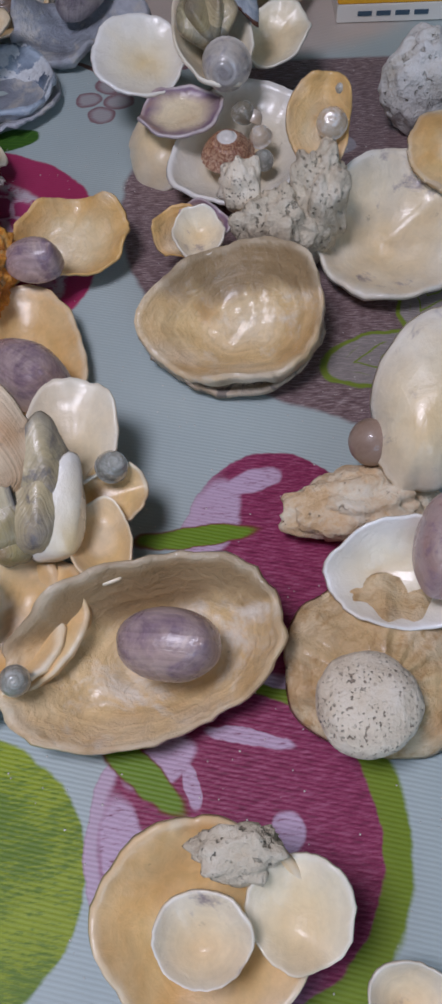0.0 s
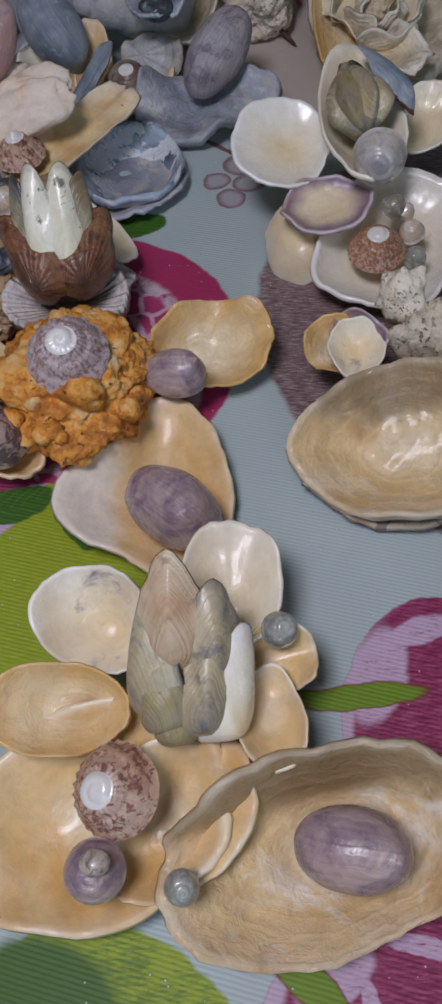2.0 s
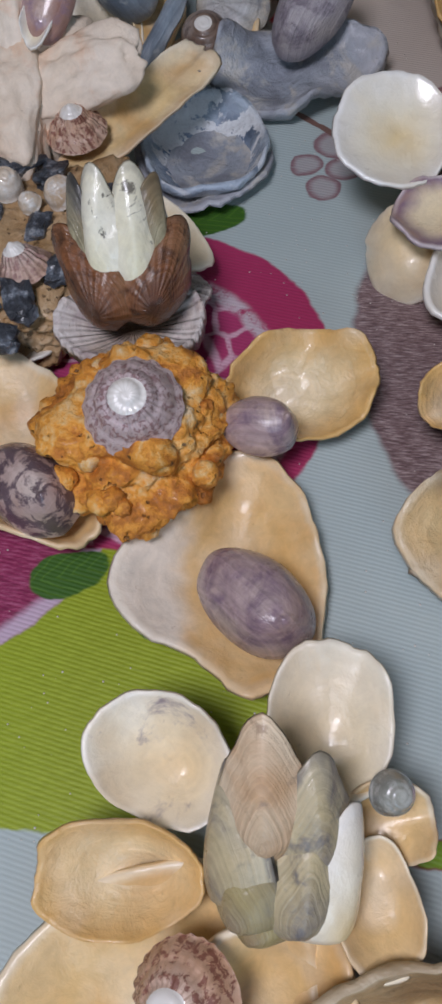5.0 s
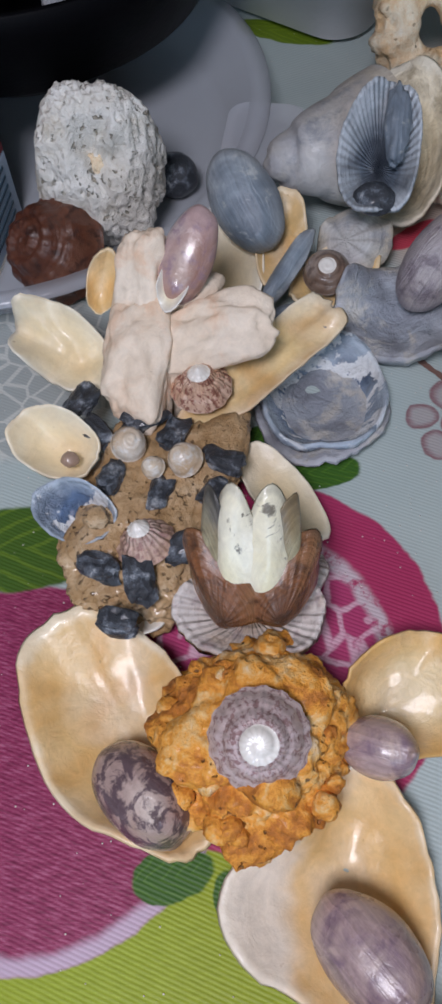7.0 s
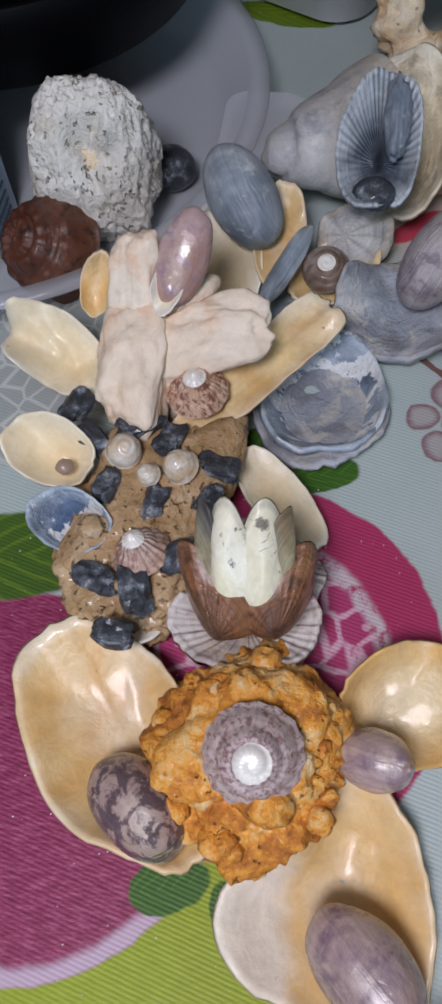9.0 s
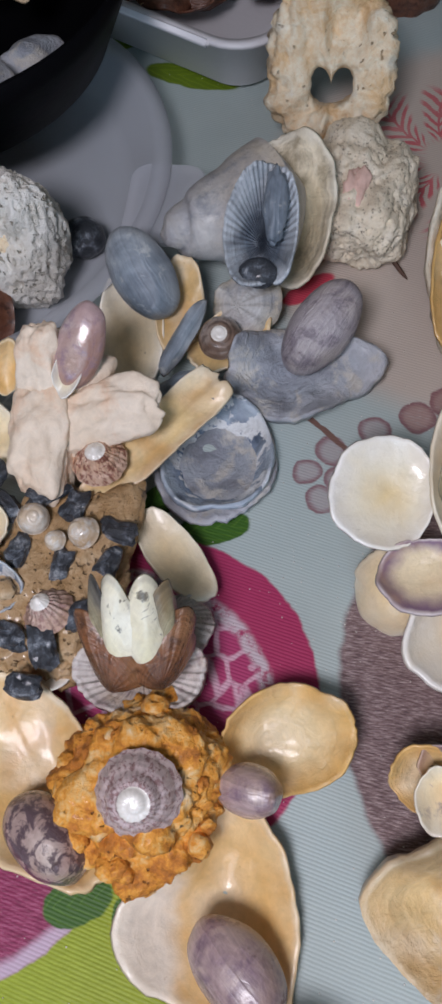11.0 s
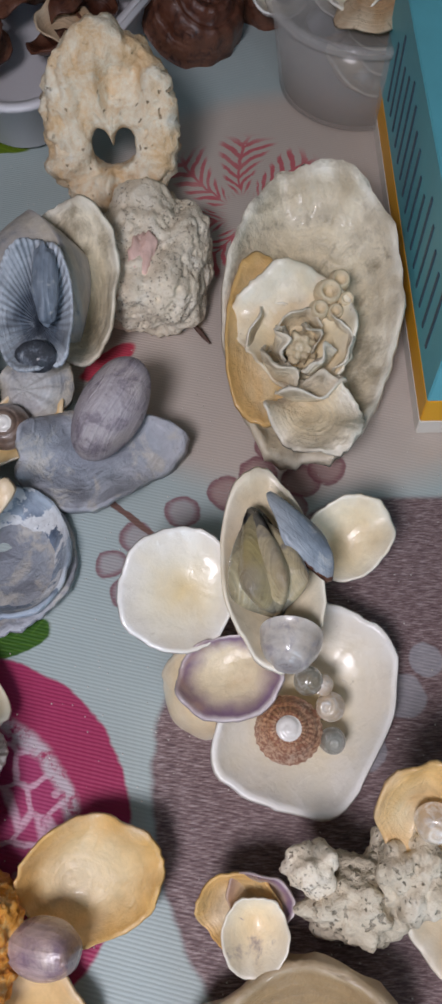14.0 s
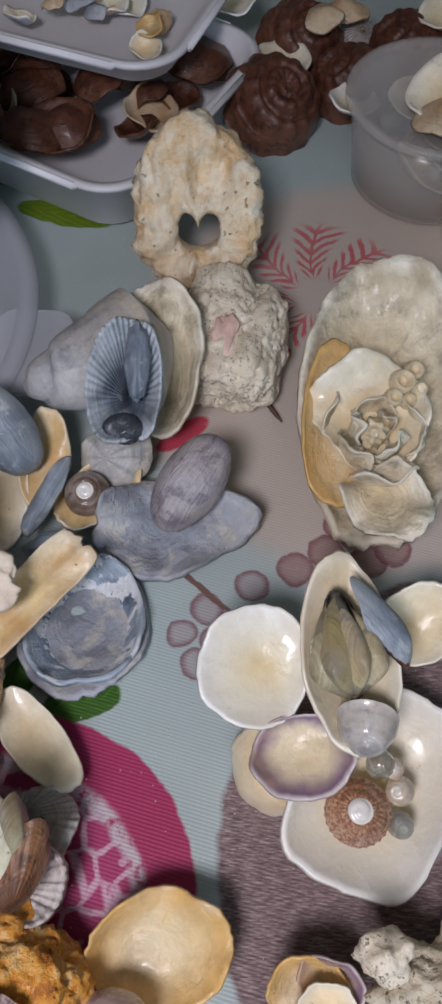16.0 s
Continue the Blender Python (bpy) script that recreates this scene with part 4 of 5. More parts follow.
# ---- coral flower: orange rock with a top shell and three petals ----
c = thing("coral_flower", (-0.125, 0.295, 0), "orange coral rock with top shell and cream shell petals", "shell craft")
part("coral_rock", rock(0.0345, 0.036, 0.024, 0.34, 1.8, 4, 6, 0.26, 3.2, 0.10, 8.0, fine=0.06), CORAL_ORANGE, c, Matrix.Translation((-0.126, 0.302, 0.025)), "knobbly orange coral rock")
rnd = random.Random(77)
for k in range(22):
    a, r = math.tau * k / 22 + rnd.uniform(-0.2, 0.2), rnd.uniform(0.021, 0.033)
    q = rnd.uniform(0.003, 0.006)
    at = (-0.126 + r * math.cos(a), 0.302 + 1.03 * r * math.sin(a), 0.029 + 0.018 * (1 - (r / 0.036) ** 2) + rnd.uniform(-0.003, 0.0))
    part("knob", rock(q, q * rnd.uniform(0.8, 1.2), q * 1.1, 0.35, 1.6, k + 200, 3, 0.2, cave=((0, 0, 1), 0.5, 0.86) if k % 3 == 0 else None), CORAL_ORANGE, c, stand(at, (0.7 * math.cos(a), 0.7 * math.sin(a) - 0.2, 0.8)))
top_shell("top_shell", c, (-0.124, 0.298, 0.048), 0.0172, 0.019, (TOP_PURPLE, APEX), (0.05, -0.38, 1), "purple top shell with white tip", knobs=40, seed=2, curve=1.7)
shell("petal", c, (-0.098, 0.318, 0.018), (-0.042, 0.338, 0.026), 0.044, 0.013, (AMBER, OYSTER_OUT), (-0.1, -0.35, 1), "amber-rimmed cream petal shell", shape=(1.04, 1.02, 1.0, 0.95, 0.9, 0.95, 0.98, 1.12), wave=0.003, lump=0.004, ragged=0.03, power=2.6, seed=41)
shell("petal", c, (-0.094, 0.300, 0.018), (-0.078, 0.211, 0.012), 0.068, 0.015, (CREAM_PEARL, TAN_OUT), (0.1, -0.1, 1), "broad cream petal shell with pearly corner", shape=(1.0, 0.9, 0.85, 0.92, 1.0, 0.76, 1.36, 0.86), seed=42, nt=80)
shell("petal", c, (-0.138, 0.264, 0.016), (-0.209, 0.343, 0.022), 0.060, 0.016, (CREAM, TAN_OUT), (0.1, -0.1, 1), "long cream petal shell", shape=(0.95, 1.08, 1.18, 0.98, 0.95, 0.85, 0.85, 0.95), seed=43, wave=0.0015)
slipper(c, (-0.066, 0.304, 0.024), (-0.096, 0.308, 0.026), 0.022, 0.014, SLIPPER, (0, -0.2, 1), "purple slipper shell with hooked tip", seed=32, hook=0.6)
slipper(c, (-0.061, 0.224, 0.020), (-0.098, 0.255, 0.022), 0.030, 0.017, SLIPPER, (0, -0.2, 1), "large purple-grey slipper shell", seed=33)
slipper(c, (-0.143, 0.265, 0.020), (-0.181, 0.292, 0.022), 0.030, 0.018, SLIPPER_SPOT, (0, -0.2, 1), "dark spotted slipper shell", seed=34)

# ---- sandy slab with black stones, snails, cups and a clam bud ----
c = thing("stone_slab", (-0.178, 0.395, 0), "brown sandy slab set with black stones and snail shells", "shell craft")
part("slab", rock(0.031, 0.046, 0.017, 0.34, 1.9, 9, 6, 0.14, 3.0, 0.10, 7.0, flat=-0.0168, fine=0.06, box=0.8), SAND_ROCK, c, Matrix.Translation((-0.181, 0.395, 0.0172)) @ pose(0, 0, 0, 0, 0, -9), "brown sandy slab with broken edges")
STONES = ((-0.209, 0.421), (-0.219, 0.436), (-0.190, 0.430), (-0.176, 0.424), (-0.153, 0.413), (-0.198, 0.399), (-0.177, 0.394), (-0.155, 0.397), (-0.195, 0.359), (-0.177, 0.355), (-0.163, 0.371), (-0.183, 0.338))
for k, (x, y) in enumerate(STONES):
    rnd = random.Random(k + 60)
    r = rnd.uniform(0.0065, 0.0085)
    part("black_stone", rock(r * 1.10, r * 0.72, r * 0.5, 0.55, 1.6, k + 60, 3, 0.25, 2.0, box=0.8), BLACK_STONE, c, Matrix.Translation((x, y, 0.0345)) @ pose(0, 0, 0, rnd.uniform(-10, 10), rnd.uniform(-10, 10), rnd.uniform(0, 180)), smooth=False)
snail(c, (-0.194, 0.415, 0.036), 0.0076, PEARL, (0.3, -0.3, 1), "pearly snail shell")
snail(c, (-0.181, 0.405, 0.036), 0.0050, PEARL, (-0.3, -0.3, 1), "tiny pearly snail shell")
snail(c, (-0.168, 0.410, 0.036), 0.0075, PEARL, (-0.4, -0.2, 1), "pearly snail shell")
top_shell("top_shell", c, (-0.178, 0.371, 0.034), 0.0120, 0.014, (TOP_PINK, APEX), (-0.25, 0.15, 1), "pinkish ribbed top shell", knobs=14, seed=3)
w = shell("cup_shell", c, (-0.203, 0.404, 0.036), (-0.243, 0.414, 0.046), 0.028, 0.012, (PALE, WHITE), (-0.1, -0.3, 1), "white cup shell with cream inside", seed=44, thick=0.0025)
part("pebble", rock(0.004, 0.0035, 0.003, 0.2, seed=5, detail=3), PEBBLE, w, Matrix.Translation((-0.217, 0.405, 0.036)))
w = shell("cup_shell", c, (-0.190, 0.376, 0.036), (-0.227, 0.384, 0.040), 0.025, 0.010, (BLUE_IN, WHITE), (-0.1, -0.3, 1), "white cup shell with bluish inside", seed=45, thick=0.0025)
part("pebble", rock(0.0055, 0.005, 0.004, 0.3, seed=6, detail=3), SAND_ROCK, w, Matrix.Translation((-0.200, 0.379, 0.036)))
shell("white_valve", c, (-0.160, 0.364, 0.022), (-0.205, 0.351, 0.014), 0.034, 0.007, (WHITE, WHITE), (0, -0.5, 1), "white frilled valve under the slab", seed=46, wave=0.004, thick=0.002, shape=(1.0, 1.0, 1.05, 0.9, 0.9, 0.95, 1.1, 1.1))
shell("pale_tongue", c, (-0.150, 0.433, 0.024), (-0.109, 0.391, 0.016), 0.024, 0.003, (PALE, TAN_OUT), (0.1, 0, 1), "smooth pale tongue-shaped shell", seed=47, wave=0.0004)
shell("scallop_base", c, (-0.132, 0.331, 0.030), (-0.136, 0.370, 0.034), 0.058, 0.009, (SCALLOP, SCALLOP), (0, -0.12, 1), "ribbed white scallop valve with a crusty edge", shape=(1.0, 1.0, 0.98, 1.0, 0.95, 1.0, 0.98, 1.0), ribs=22, rib=0.0008, frill=0.0020, thick=0.006, peak=0.0, seed=48, ragged=0.03)
part("bud_core", rock(0.008, 0.008, 0.016, 0.05, 1.2, 3, 3), CLAM_BROWN, c, Matrix.Translation((-0.135, 0.361, 0.044)), "hidden core of the bud")
bud_valve(c, (-0.142, 0.353, 0.044), (-0.150, 0.372, 0.076), 0.022, 0.008, CLAM_DARK, (-0.8, -0.3, 0.5), "black-edged clam half", 41)
bud_valve(c, (-0.126, 0.355, 0.044), (-0.122, 0.373, 0.076), 0.022, 0.008, CLAM_DARK, (0.8, -0.3, 0.5), "black-edged clam half", 42)
bud_valve(c, (-0.136, 0.349, 0.042), (-0.142, 0.371, 0.080), 0.024, 0.010, CLAM_WHITE, (-0.45, -0.8, 0.5), "white clam half with dark flecks", 43)
bud_valve(c, (-0.131, 0.349, 0.042), (-0.129, 0.372, 0.080), 0.024, 0.010, CLAM_WHITE, (0.35, -0.8, 0.5), "white clam half with dark flecks", 44)
bud_valve(c, (-0.131, 0.341, 0.036), (-0.156, 0.362, 0.062), 0.030, 0.012, CLAM_BROWN, (-0.45, -0.8, 0.5), "glossy brown clam half", 45)
bud_valve(c, (-0.132, 0.342, 0.036), (-0.114, 0.367, 0.062), 0.030, 0.012, CLAM_BROWN, (0.50, -0.8, 0.5), "glossy brown clam half", 46)
shell("ribbed_fan", c, (-0.140, 0.385, 0.016), (-0.113, 0.362, 0.018), 0.046, -0.005, (SCALLOP, SCALLOP), (0.1, 0, 1), "lilac-white ribbed scallop fan", shape=(1.05, 1.05, 0.95, 0.8, 0.8, 0.8, 0.95, 1.05), ribs=26, rib=0.0012, frill=0.0003, seed=49, lump=0.0004)

# ---- star of worn shell pieces behind the slab ----
c = thing("fragment_star", (-0.19, 0.46, 0), "star of pinkish worn shell pieces with slipper shell", "shell craft")
U = (0, -0.7, 0.7)
def limb(parent, a, b, ry, rz, seed, up, label, bend=0.42):
    """A worn, knobbly bar of shell from a to b."""
    m, n = lay(a, b, up)
    part("worn_piece", rock(n * 0.56, ry, rz, bend, 1.6, seed, 5, 0.14, 2.6, fine=0.028, box=0.6), STAR, parent, m, label)


limb(c, (-0.199, 0.471, 0.046), (-0.195, 0.494, 0.080), 0.012, 0.009, 51, U, "upright pinkish worn shell bar")
limb(c, (-0.195, 0.432, 0.034), (-0.196, 0.477, 0.056), 0.016, 0.012, 52, U, "thick white worn shell foot")
limb(c, (-0.196, 0.459, 0.044), (-0.145, 0.469, 0.056), 0.015, 0.008, 53, U, "peach-tinted worn shell arm")
limb(c, (-0.188, 0.470, 0.052), (-0.174, 0.492, 0.060), 0.012, 0.008, 54, U, "peach-tinted worn shell stub")
part("worn_core", rock(0.020, 0.016, 0.022, 0.3, 1.4, 8, 4, 0.1), STAR, c, Matrix.Translation((-0.192, 0.458, 0.022)))
slipper(c, (-0.185, 0.471, 0.056), (-0.172, 0.502, 0.088), 0.023, 0.008, SLIPPER_PINK, U, "pink slipper shell with white shelf", seed=35)
shell("shelf", c, (-0.185, 0.464, 0.062), (-0.179, 0.487, 0.080), 0.013, 0.003, (WHITE, WHITE), U, "glossy white inner shelf", seed=53)
shell("curled_shell", c, (-0.208, 0.446, 0.034), (-0.257, 0.473, 0.048), 0.032, 0.010, (PALE, STAR), (0.1, -0.5, 1), "curled cream shell piece", wave=0.006, lump=0.008, ragged=0.03, seed=54, thick=0.004)
shell("curled_shell", c, (-0.218, 0.471, 0.048), (-0.213, 0.490, 0.072), 0.014, 0.006, (CREAM, STAR), (0.3, -0.7, 0.6), "small upright cream shell", seed=55, thick=0.002)
shell("long_fragment", c, (-0.174, 0.429, 0.030), (-0.116, 0.498, 0.040), 0.026, 0.004, (CREAM_FRAG, TAN_OUT), (0.1, -0.3, 1), "long cream shell fragment with ragged tip", shape=(1.0, 1.06, 1.25, 1.0, 0.92, 1.0, 0.9, 1.06, 1.0, 1.06, 0.9, 1.0, 0.92, 1.0, 1.25, 1.06), wave=0.0015, seed=56, ragged=0.05)
top_shell("top_shell", c, (-0.168, 0.448, 0.036), 0.0135, 0.015, (TOP_BROWN, APEX), (-0.05, -0.05, 1), "ribbed brown top shell with white tip", knobs=12, seed=4, whorls=4)

# ---- blue-grey oyster cup ----
c = thing("blue_oyster_cup", (-0.115, 0.475, 0), "slate-blue oyster valve, glossy inside, on the oilcloth", "oyster shell")
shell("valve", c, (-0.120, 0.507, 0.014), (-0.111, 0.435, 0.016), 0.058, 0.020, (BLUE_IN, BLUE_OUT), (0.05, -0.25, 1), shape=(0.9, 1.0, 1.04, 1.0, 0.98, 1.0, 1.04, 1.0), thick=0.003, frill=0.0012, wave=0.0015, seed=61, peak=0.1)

shell("outer_layer", c, (-0.121, 0.508, 0.008), (-0.111, 0.432, 0.009), 0.060, 0.007, (BLUE_OUT, BLUE_OUT), (0, -0.1, 1), "ragged grey outer layer of the shell", shape=(0.95, 1.0, 1.04, 1.0, 0.98, 1.0, 1.04, 1.0), thick=0.001, frill=0.0006, wave=0.002, seed=72, ragged=0.025)

# ---- grey slipper-shell flower ----
c = thing("grey_shell_flower", (-0.12, 0.55, 0), "weathered grey shells glued round a small dark snail", "shell craft")
shell("grey_valve", c, (-0.116, 0.518, 0.018), (-0.037, 0.527, 0.022), 0.054, 0.008, (BLUE_OUT, BLUE_OUT), (0, -0.3, 1), "grey oyster valve with a rolled edge", shape=(1.12, 0.85, 0.95, 1.0, 1.0, 1.05, 1.08, 0.9), wave=0.005, frill=0.002, seed=62, lump=0.004, ragged=0.03, thick=0.004)
slipper(c, (-0.083, 0.514, 0.020), (-0.053, 0.553, 0.052), 0.032, 0.014, SLIPPER_GREY, (-0.2, -0.7, 0.6), "upright grey slipper shell", seed=36)
slipper(c, (-0.147, 0.543, 0.022), (-0.178, 0.574, 0.058), 0.034, 0.014, SLATE, (-0.1, -0.7, 0.6), "upright slate-blue ribbed shell", seed=37)
shell("blue_edged_valve", c, (-0.166, 0.502, 0.006), (-0.173, 0.572, 0.030), 0.036, 0.008, (STAINED, BLUE_OUT), (0.2, -0.5, 1), "cream valve with blue-black edge", seed=63, wave=0.003)
shell("tan_piece", c, (-0.145, 0.524, 0.016), (-0.144, 0.580, 0.034), 0.026, 0.005, (CREAM, TAN_OUT), (0, -0.4, 1), "tan shell piece", seed=64, wave=0.002)
shell("tan_piece", c, (-0.138, 0.522, 0.014), (-0.096, 0.555, 0.020), 0.030, 0.005, (CREAM, TAN_OUT), (0, -0.3, 1), "tan shell piece", seed=65, wave=0.002)
shell("ridged_piece", c, (-0.127, 0.550, 0.018), (-0.090, 0.568, 0.024), 0.034, -0.006, (WHELK, WHELK), (0, -0.4, 1), "brown ridged shell piece", ribs=9, rib=0.001, seed=66, wave=0.002)
shell("narrow_piece", c, (-0.150, 0.506, 0.022), (-0.129, 0.545, 0.040), 0.011, -0.005, (SLATE, SLATE), (0.1, -0.4, 1), "narrow slate-grey ribbed shell", seed=67)
shell("small_grey_piece", c, (-0.150, 0.502, 0.018), (-0.121, 0.506, 0.022), 0.016, -0.006, (SLATE, SLATE), (0, -0.3, 1), "small slate-grey ribbed shell", seed=68)
top_shell("snail_shell", c, (-0.120, 0.535, 0.022), 0.0118, 0.009, (SNAIL_DARK, APEX), (0, -0.35, 1), "small dark brown snail with pale tip", round_top=True, seed=5)
part("whelk_body", spire(0.036, 0.066, 3.2, 0.12, 1.5, 0, 70), (WHELK, WHELK), c, stand((-0.099, 0.618, 0.036), (-0.80, -0.42, 0.06)), "weathered grey whelk with blunt spire")
shell("pale_fan", c, (-0.089, 0.566, 0.018), (-0.092, 0.649, 0.062), 0.056, 0.009, (ROSE_IN, TAN_OUT), (-0.45, -0.5, 0.75), "large bone-coloured oyster valve", shape=(1.0, 1.0, 1.05, 0.95, 0.85, 0.95, 1.0, 1.0), wave=0.002, seed=69)
w = shell("broken_whelk", c, (-0.100, 0.546, 0.050), (-0.103, 0.602, 0.086), 0.040, 0.012, (SLATE_SHADED, SLATE), (-0.05, -0.6, 0.8), "broken slate-grey ribbed whelk, hollow", shape=(0.9, 0.85, 1.0, 1.05, 0.9, 1.0, 0.95, 1.0), ribs=30, rib=0.0005, seed=71, thick=0.003, wave=0.002)
part("column", rock(0.006, 0.006, 0.020, 0.3, 1.5, 12, 4, 0.2), SLATE, w, lay((-0.094, 0.558, 0.062), (-0.095, 0.600, 0.084), (0, -0.6, 0.8))[0] @ pose(0, 0, 0, 0, 90, 0), "curved inner column")
# black lump in place of a real hole, for the dark inside it
part("dark_mouth", rock(0.010, 0.008, 0.004, 0.2, 1.5, 13, 3), BLACK_STONE, w, stand((-0.101, 0.555, 0.052), (0, -0.6, 0.8)), "black lump standing for the shaded hole")

# ---- holed stone and pink-veined stone ----
part_at, n = lay((-0.068, 0.684, 0.006), (-0.078, 0.742, 0.104), (0, -0.85, 0.45))
bm = bmesh.new()
nt, nv = 150, 44
ring = []
for i in range(nt):
    a = math.tau * i / nt
    ro = 0.049 * (1 + 0.03 * math.sin(3 * a + 1) + 0.02 * math.sin(4 * a)) * (1.0 if abs(math.cos(a)) > 0.3 else 0.97)
    ri = 0.0135 * (1 - 0.24 * math.cos(2 * a) + 0.06 * math.sin(3 * a) - 0.75 * math.exp(-(min(a, math.tau - a) / 0.45) ** 2))
    row = []
    for j in range(nv):
        b = math.tau * j / nv
        mid, half = (ro + ri) / 2, (ro - ri) / 2
        r = mid + half * math.copysign(abs(math.cos(b)) ** 0.75, math.cos(b))
        z = 0.013 * math.copysign(abs(math.sin(b)) ** 0.7, math.sin(b))
        p = Vector((r * math.cos(a) * 1.0 - 0.012 * (1 - (r - ri) / (ro - ri)), r * math.sin(a) * 0.78, z))
        out = Vector((math.cos(b) * math.cos(a), math.cos(b) * math.sin(a), math.sin(b)))
        p += out * min(1.0, (r - ri) / 0.010 + 0.2) * (0.0040 * noise.fractal(p * 70, 1.0, 2.0, 3) + 0.0052 * (abs(noise.noise(p * 85)) - 0.2) + 0.0018 * noise.noise(p * 300))
        if 0.004 < p.x < 0.036 and abs(p.y + 0.010) < 0.013 and p.z > 0:
            p.z -= 0.012 * min(1.0, (p.x - 0.004) * 120) * min(1.0, max(0.0, (0.036 - p.x) * 90)) * max(0.0, 1 - (abs(p.y + 0.010) / 0.013) ** 4)
        row.append(bm.verts.new(p))
    ring.append(row)
for i in range(nt):
    for j in range(nv):
        bm.faces.new([ring[i][j], ring[(i + 1) % nt][j], ring[(i + 1) % nt][(j + 1) % nv], ring[i][(j + 1) % nv]])
bmesh.ops.recalc_face_normals(bm, faces=bm.faces[:])
tagged(part("holed_stone", bm, CORAL_BEIGE, None, part_at), "rough beige coral stone with a hole, leaning upright", "stone")
c = thing("pale_rock", (-0.045, 0.640, 0), "pale pitted rock with a pink hollow", "rock")
part("rock_body", rock(0.031, 0.044, 0.026, 0.30, 1.6, 15, 6, 0.10, 3.0, 0.18, 7.0, fine=0.03, box=0.5, cave=((-0.15, -0.3, 1), 0.16, 0.86)), PITTED, c, Matrix.Translation((-0.048, 0.640, 0.023)))
part("hollow", rock(0.008, 0.014, 0.006, 0.5, 2.0, 16, 4, 0.3, 4.0), PINK_FLESH, c, stand((-0.053, 0.626, 0.0425), (0, -0.3, 1)), "pink hollow")
w = thing("dried_stalk", (-0.035, 0.628, 0.000), "dark brown dried stalk with a thin tail", "stalk")
part("head", rock(0.007, 0.010, 0.008, 0.35, 1.5, 17, 3), STALK, w, Matrix.Translation((-0.034, 0.618, 0.010)))
m, n = lay((-0.033, 0.616, 0.008), (-0.020, 0.600, 0.003), (0, 0, 1))
part("tail", rock(n * 0.55, 0.0014, 0.0014, 0.2, 1.5, 18, 3), STALK, w, m)

# ---- rose in an oyster valve ----
c = thing("oyster_rose", (0.03, 0.60, 0), "bone-white oyster valve holding a rose of shell pieces", "shell craft")
shell("oyster_valve", c, (0.025, 0.507, 0.014), (0.038, 0.675, 0.062), 0.088, 0.022, (ROSE_IN, OYSTER_OUT), (-0.05, -0.30, 1), "large bone-white oyster valve", shape=(0.93, 1.0, 0.98, 0.9, 0.9, 0.95, 1.05, 1.05), thick=0.006, frill=0.0020, wave=0.004, seed=81, nt=96, peak=0.05, power=3.6, ragged=0.03, lump=0.004)
shell("lining", c, (0.006, 0.526, 0.020), (0.008, 0.622, 0.048), 0.036, 0.008, (AMBER, AMBER), (0.15, -0.35, 1), "amber-yellow inner lining", seed=82)
ROSE = Vector((0.026, 0.570, 0.034))
for k in range(8):
    a = radians(40 + 137 * k)
    r = 0.004 + 0.0025 * k
    d = Vector((math.cos(a), math.sin(a), 0))
    base = ROSE + d * r * 0.7 + Vector((0, 0, -0.005))
    tip = ROSE + d * r * 1.35 + Vector((0, -0.001, 0.016 - 0.0008 * k))
    shell("rose_petal", c, base, tip, 0.014 + 0.0030 * k, 0.004 + 0.0004 * k, (ROSE_IN, ROSE_IN), -d, seed=83 + k, wave=0.0022, thick=0.0012, ragged=0.04)
shell("outer_petal", c, (0.040, 0.548, 0.030), (0.004, 0.606, 0.052), 0.056, 0.010, (PALE, ROSE_IN), (-0.1, -0.35, 1), "pale curved outer petal", seed=97, wave=0.004, shape=(0.9, 1.0, 0.85, 0.9, 0.9, 1.0, 1.15, 1.05), ragged=0.04)
shell("outer_petal", c, (0.014, 0.553, 0.032), (0.046, 0.513, 0.040), 0.040, 0.006, (ROSE_IN, ROSE_IN), (0, -0.3, 1), "ragged pale lower petal", seed=98, wave=0.005, ragged=0.05)
part("rose_heart", rock(0.008, 0.008, 0.008, 0.5, 2.2, 19, 4, 0.5, 3.0), ROSE_IN, c, Matrix.Translation(ROSE + Vector((0, 0, 0.004))))
for x, y, z, r in ((0.041, 0.597, 0.046, 0.0070), (0.036, 0.588, 0.044, 0.0050), (0.047, 0.604, 0.047, 0.0056), (0.044, 0.588, 0.042, 0.0045), (0.050, 0.594, 0.044, 0.0042)):
    part("barnacle", lathe([(r, -r), (r * 1.05, -0.3 * r), (r * 0.8, 0.7 * r), (r * 0.58, 0.8 * r), (r * 0.45, -0.1 * r)], 18), ROSE_IN, c, stand((x, y, z), (0.1, -0.5, 1)), "bone-white barnacle with an open mouth")

# ---- white flower with a grey clam bud ----
c = thing("white_shell_flower", (0.01, 0.42, 0), "white and cream shell flower with a grey clam bud", "shell craft")
shell("dish_shell", c, (0.041, 0.438, 0.030), (0.003, 0.355, 0.018), 0.066, 0.016, (WHITE, PALE), (0.05, -0.15, 1), "squarish glossy white dish shell", shape=(1.0, 1.05, 1.17, 1.06, 1.0, 1.02, 1.06, 0.98, 0.92, 0.98, 1.06, 1.02, 1.0, 1.06, 1.17, 1.05), lump=0.0006, ragged=0.006, power=3.6, thick=0.0025, seed=108, peak=0.0, wave=0.0006)
shell("base_shell", c, (-0.020, 0.387, 0.003), (-0.032, 0.422, 0.024), 0.036, -0.009, (PALE, PALE), (-0.4, -0.5, 0.7), "smooth pale base shell", seed=102, shape=(0.85, 0.9, 1.0, 1.05, 1.1, 1.05, 1.0, 0.9), thick=0.002, wave=0.0004)
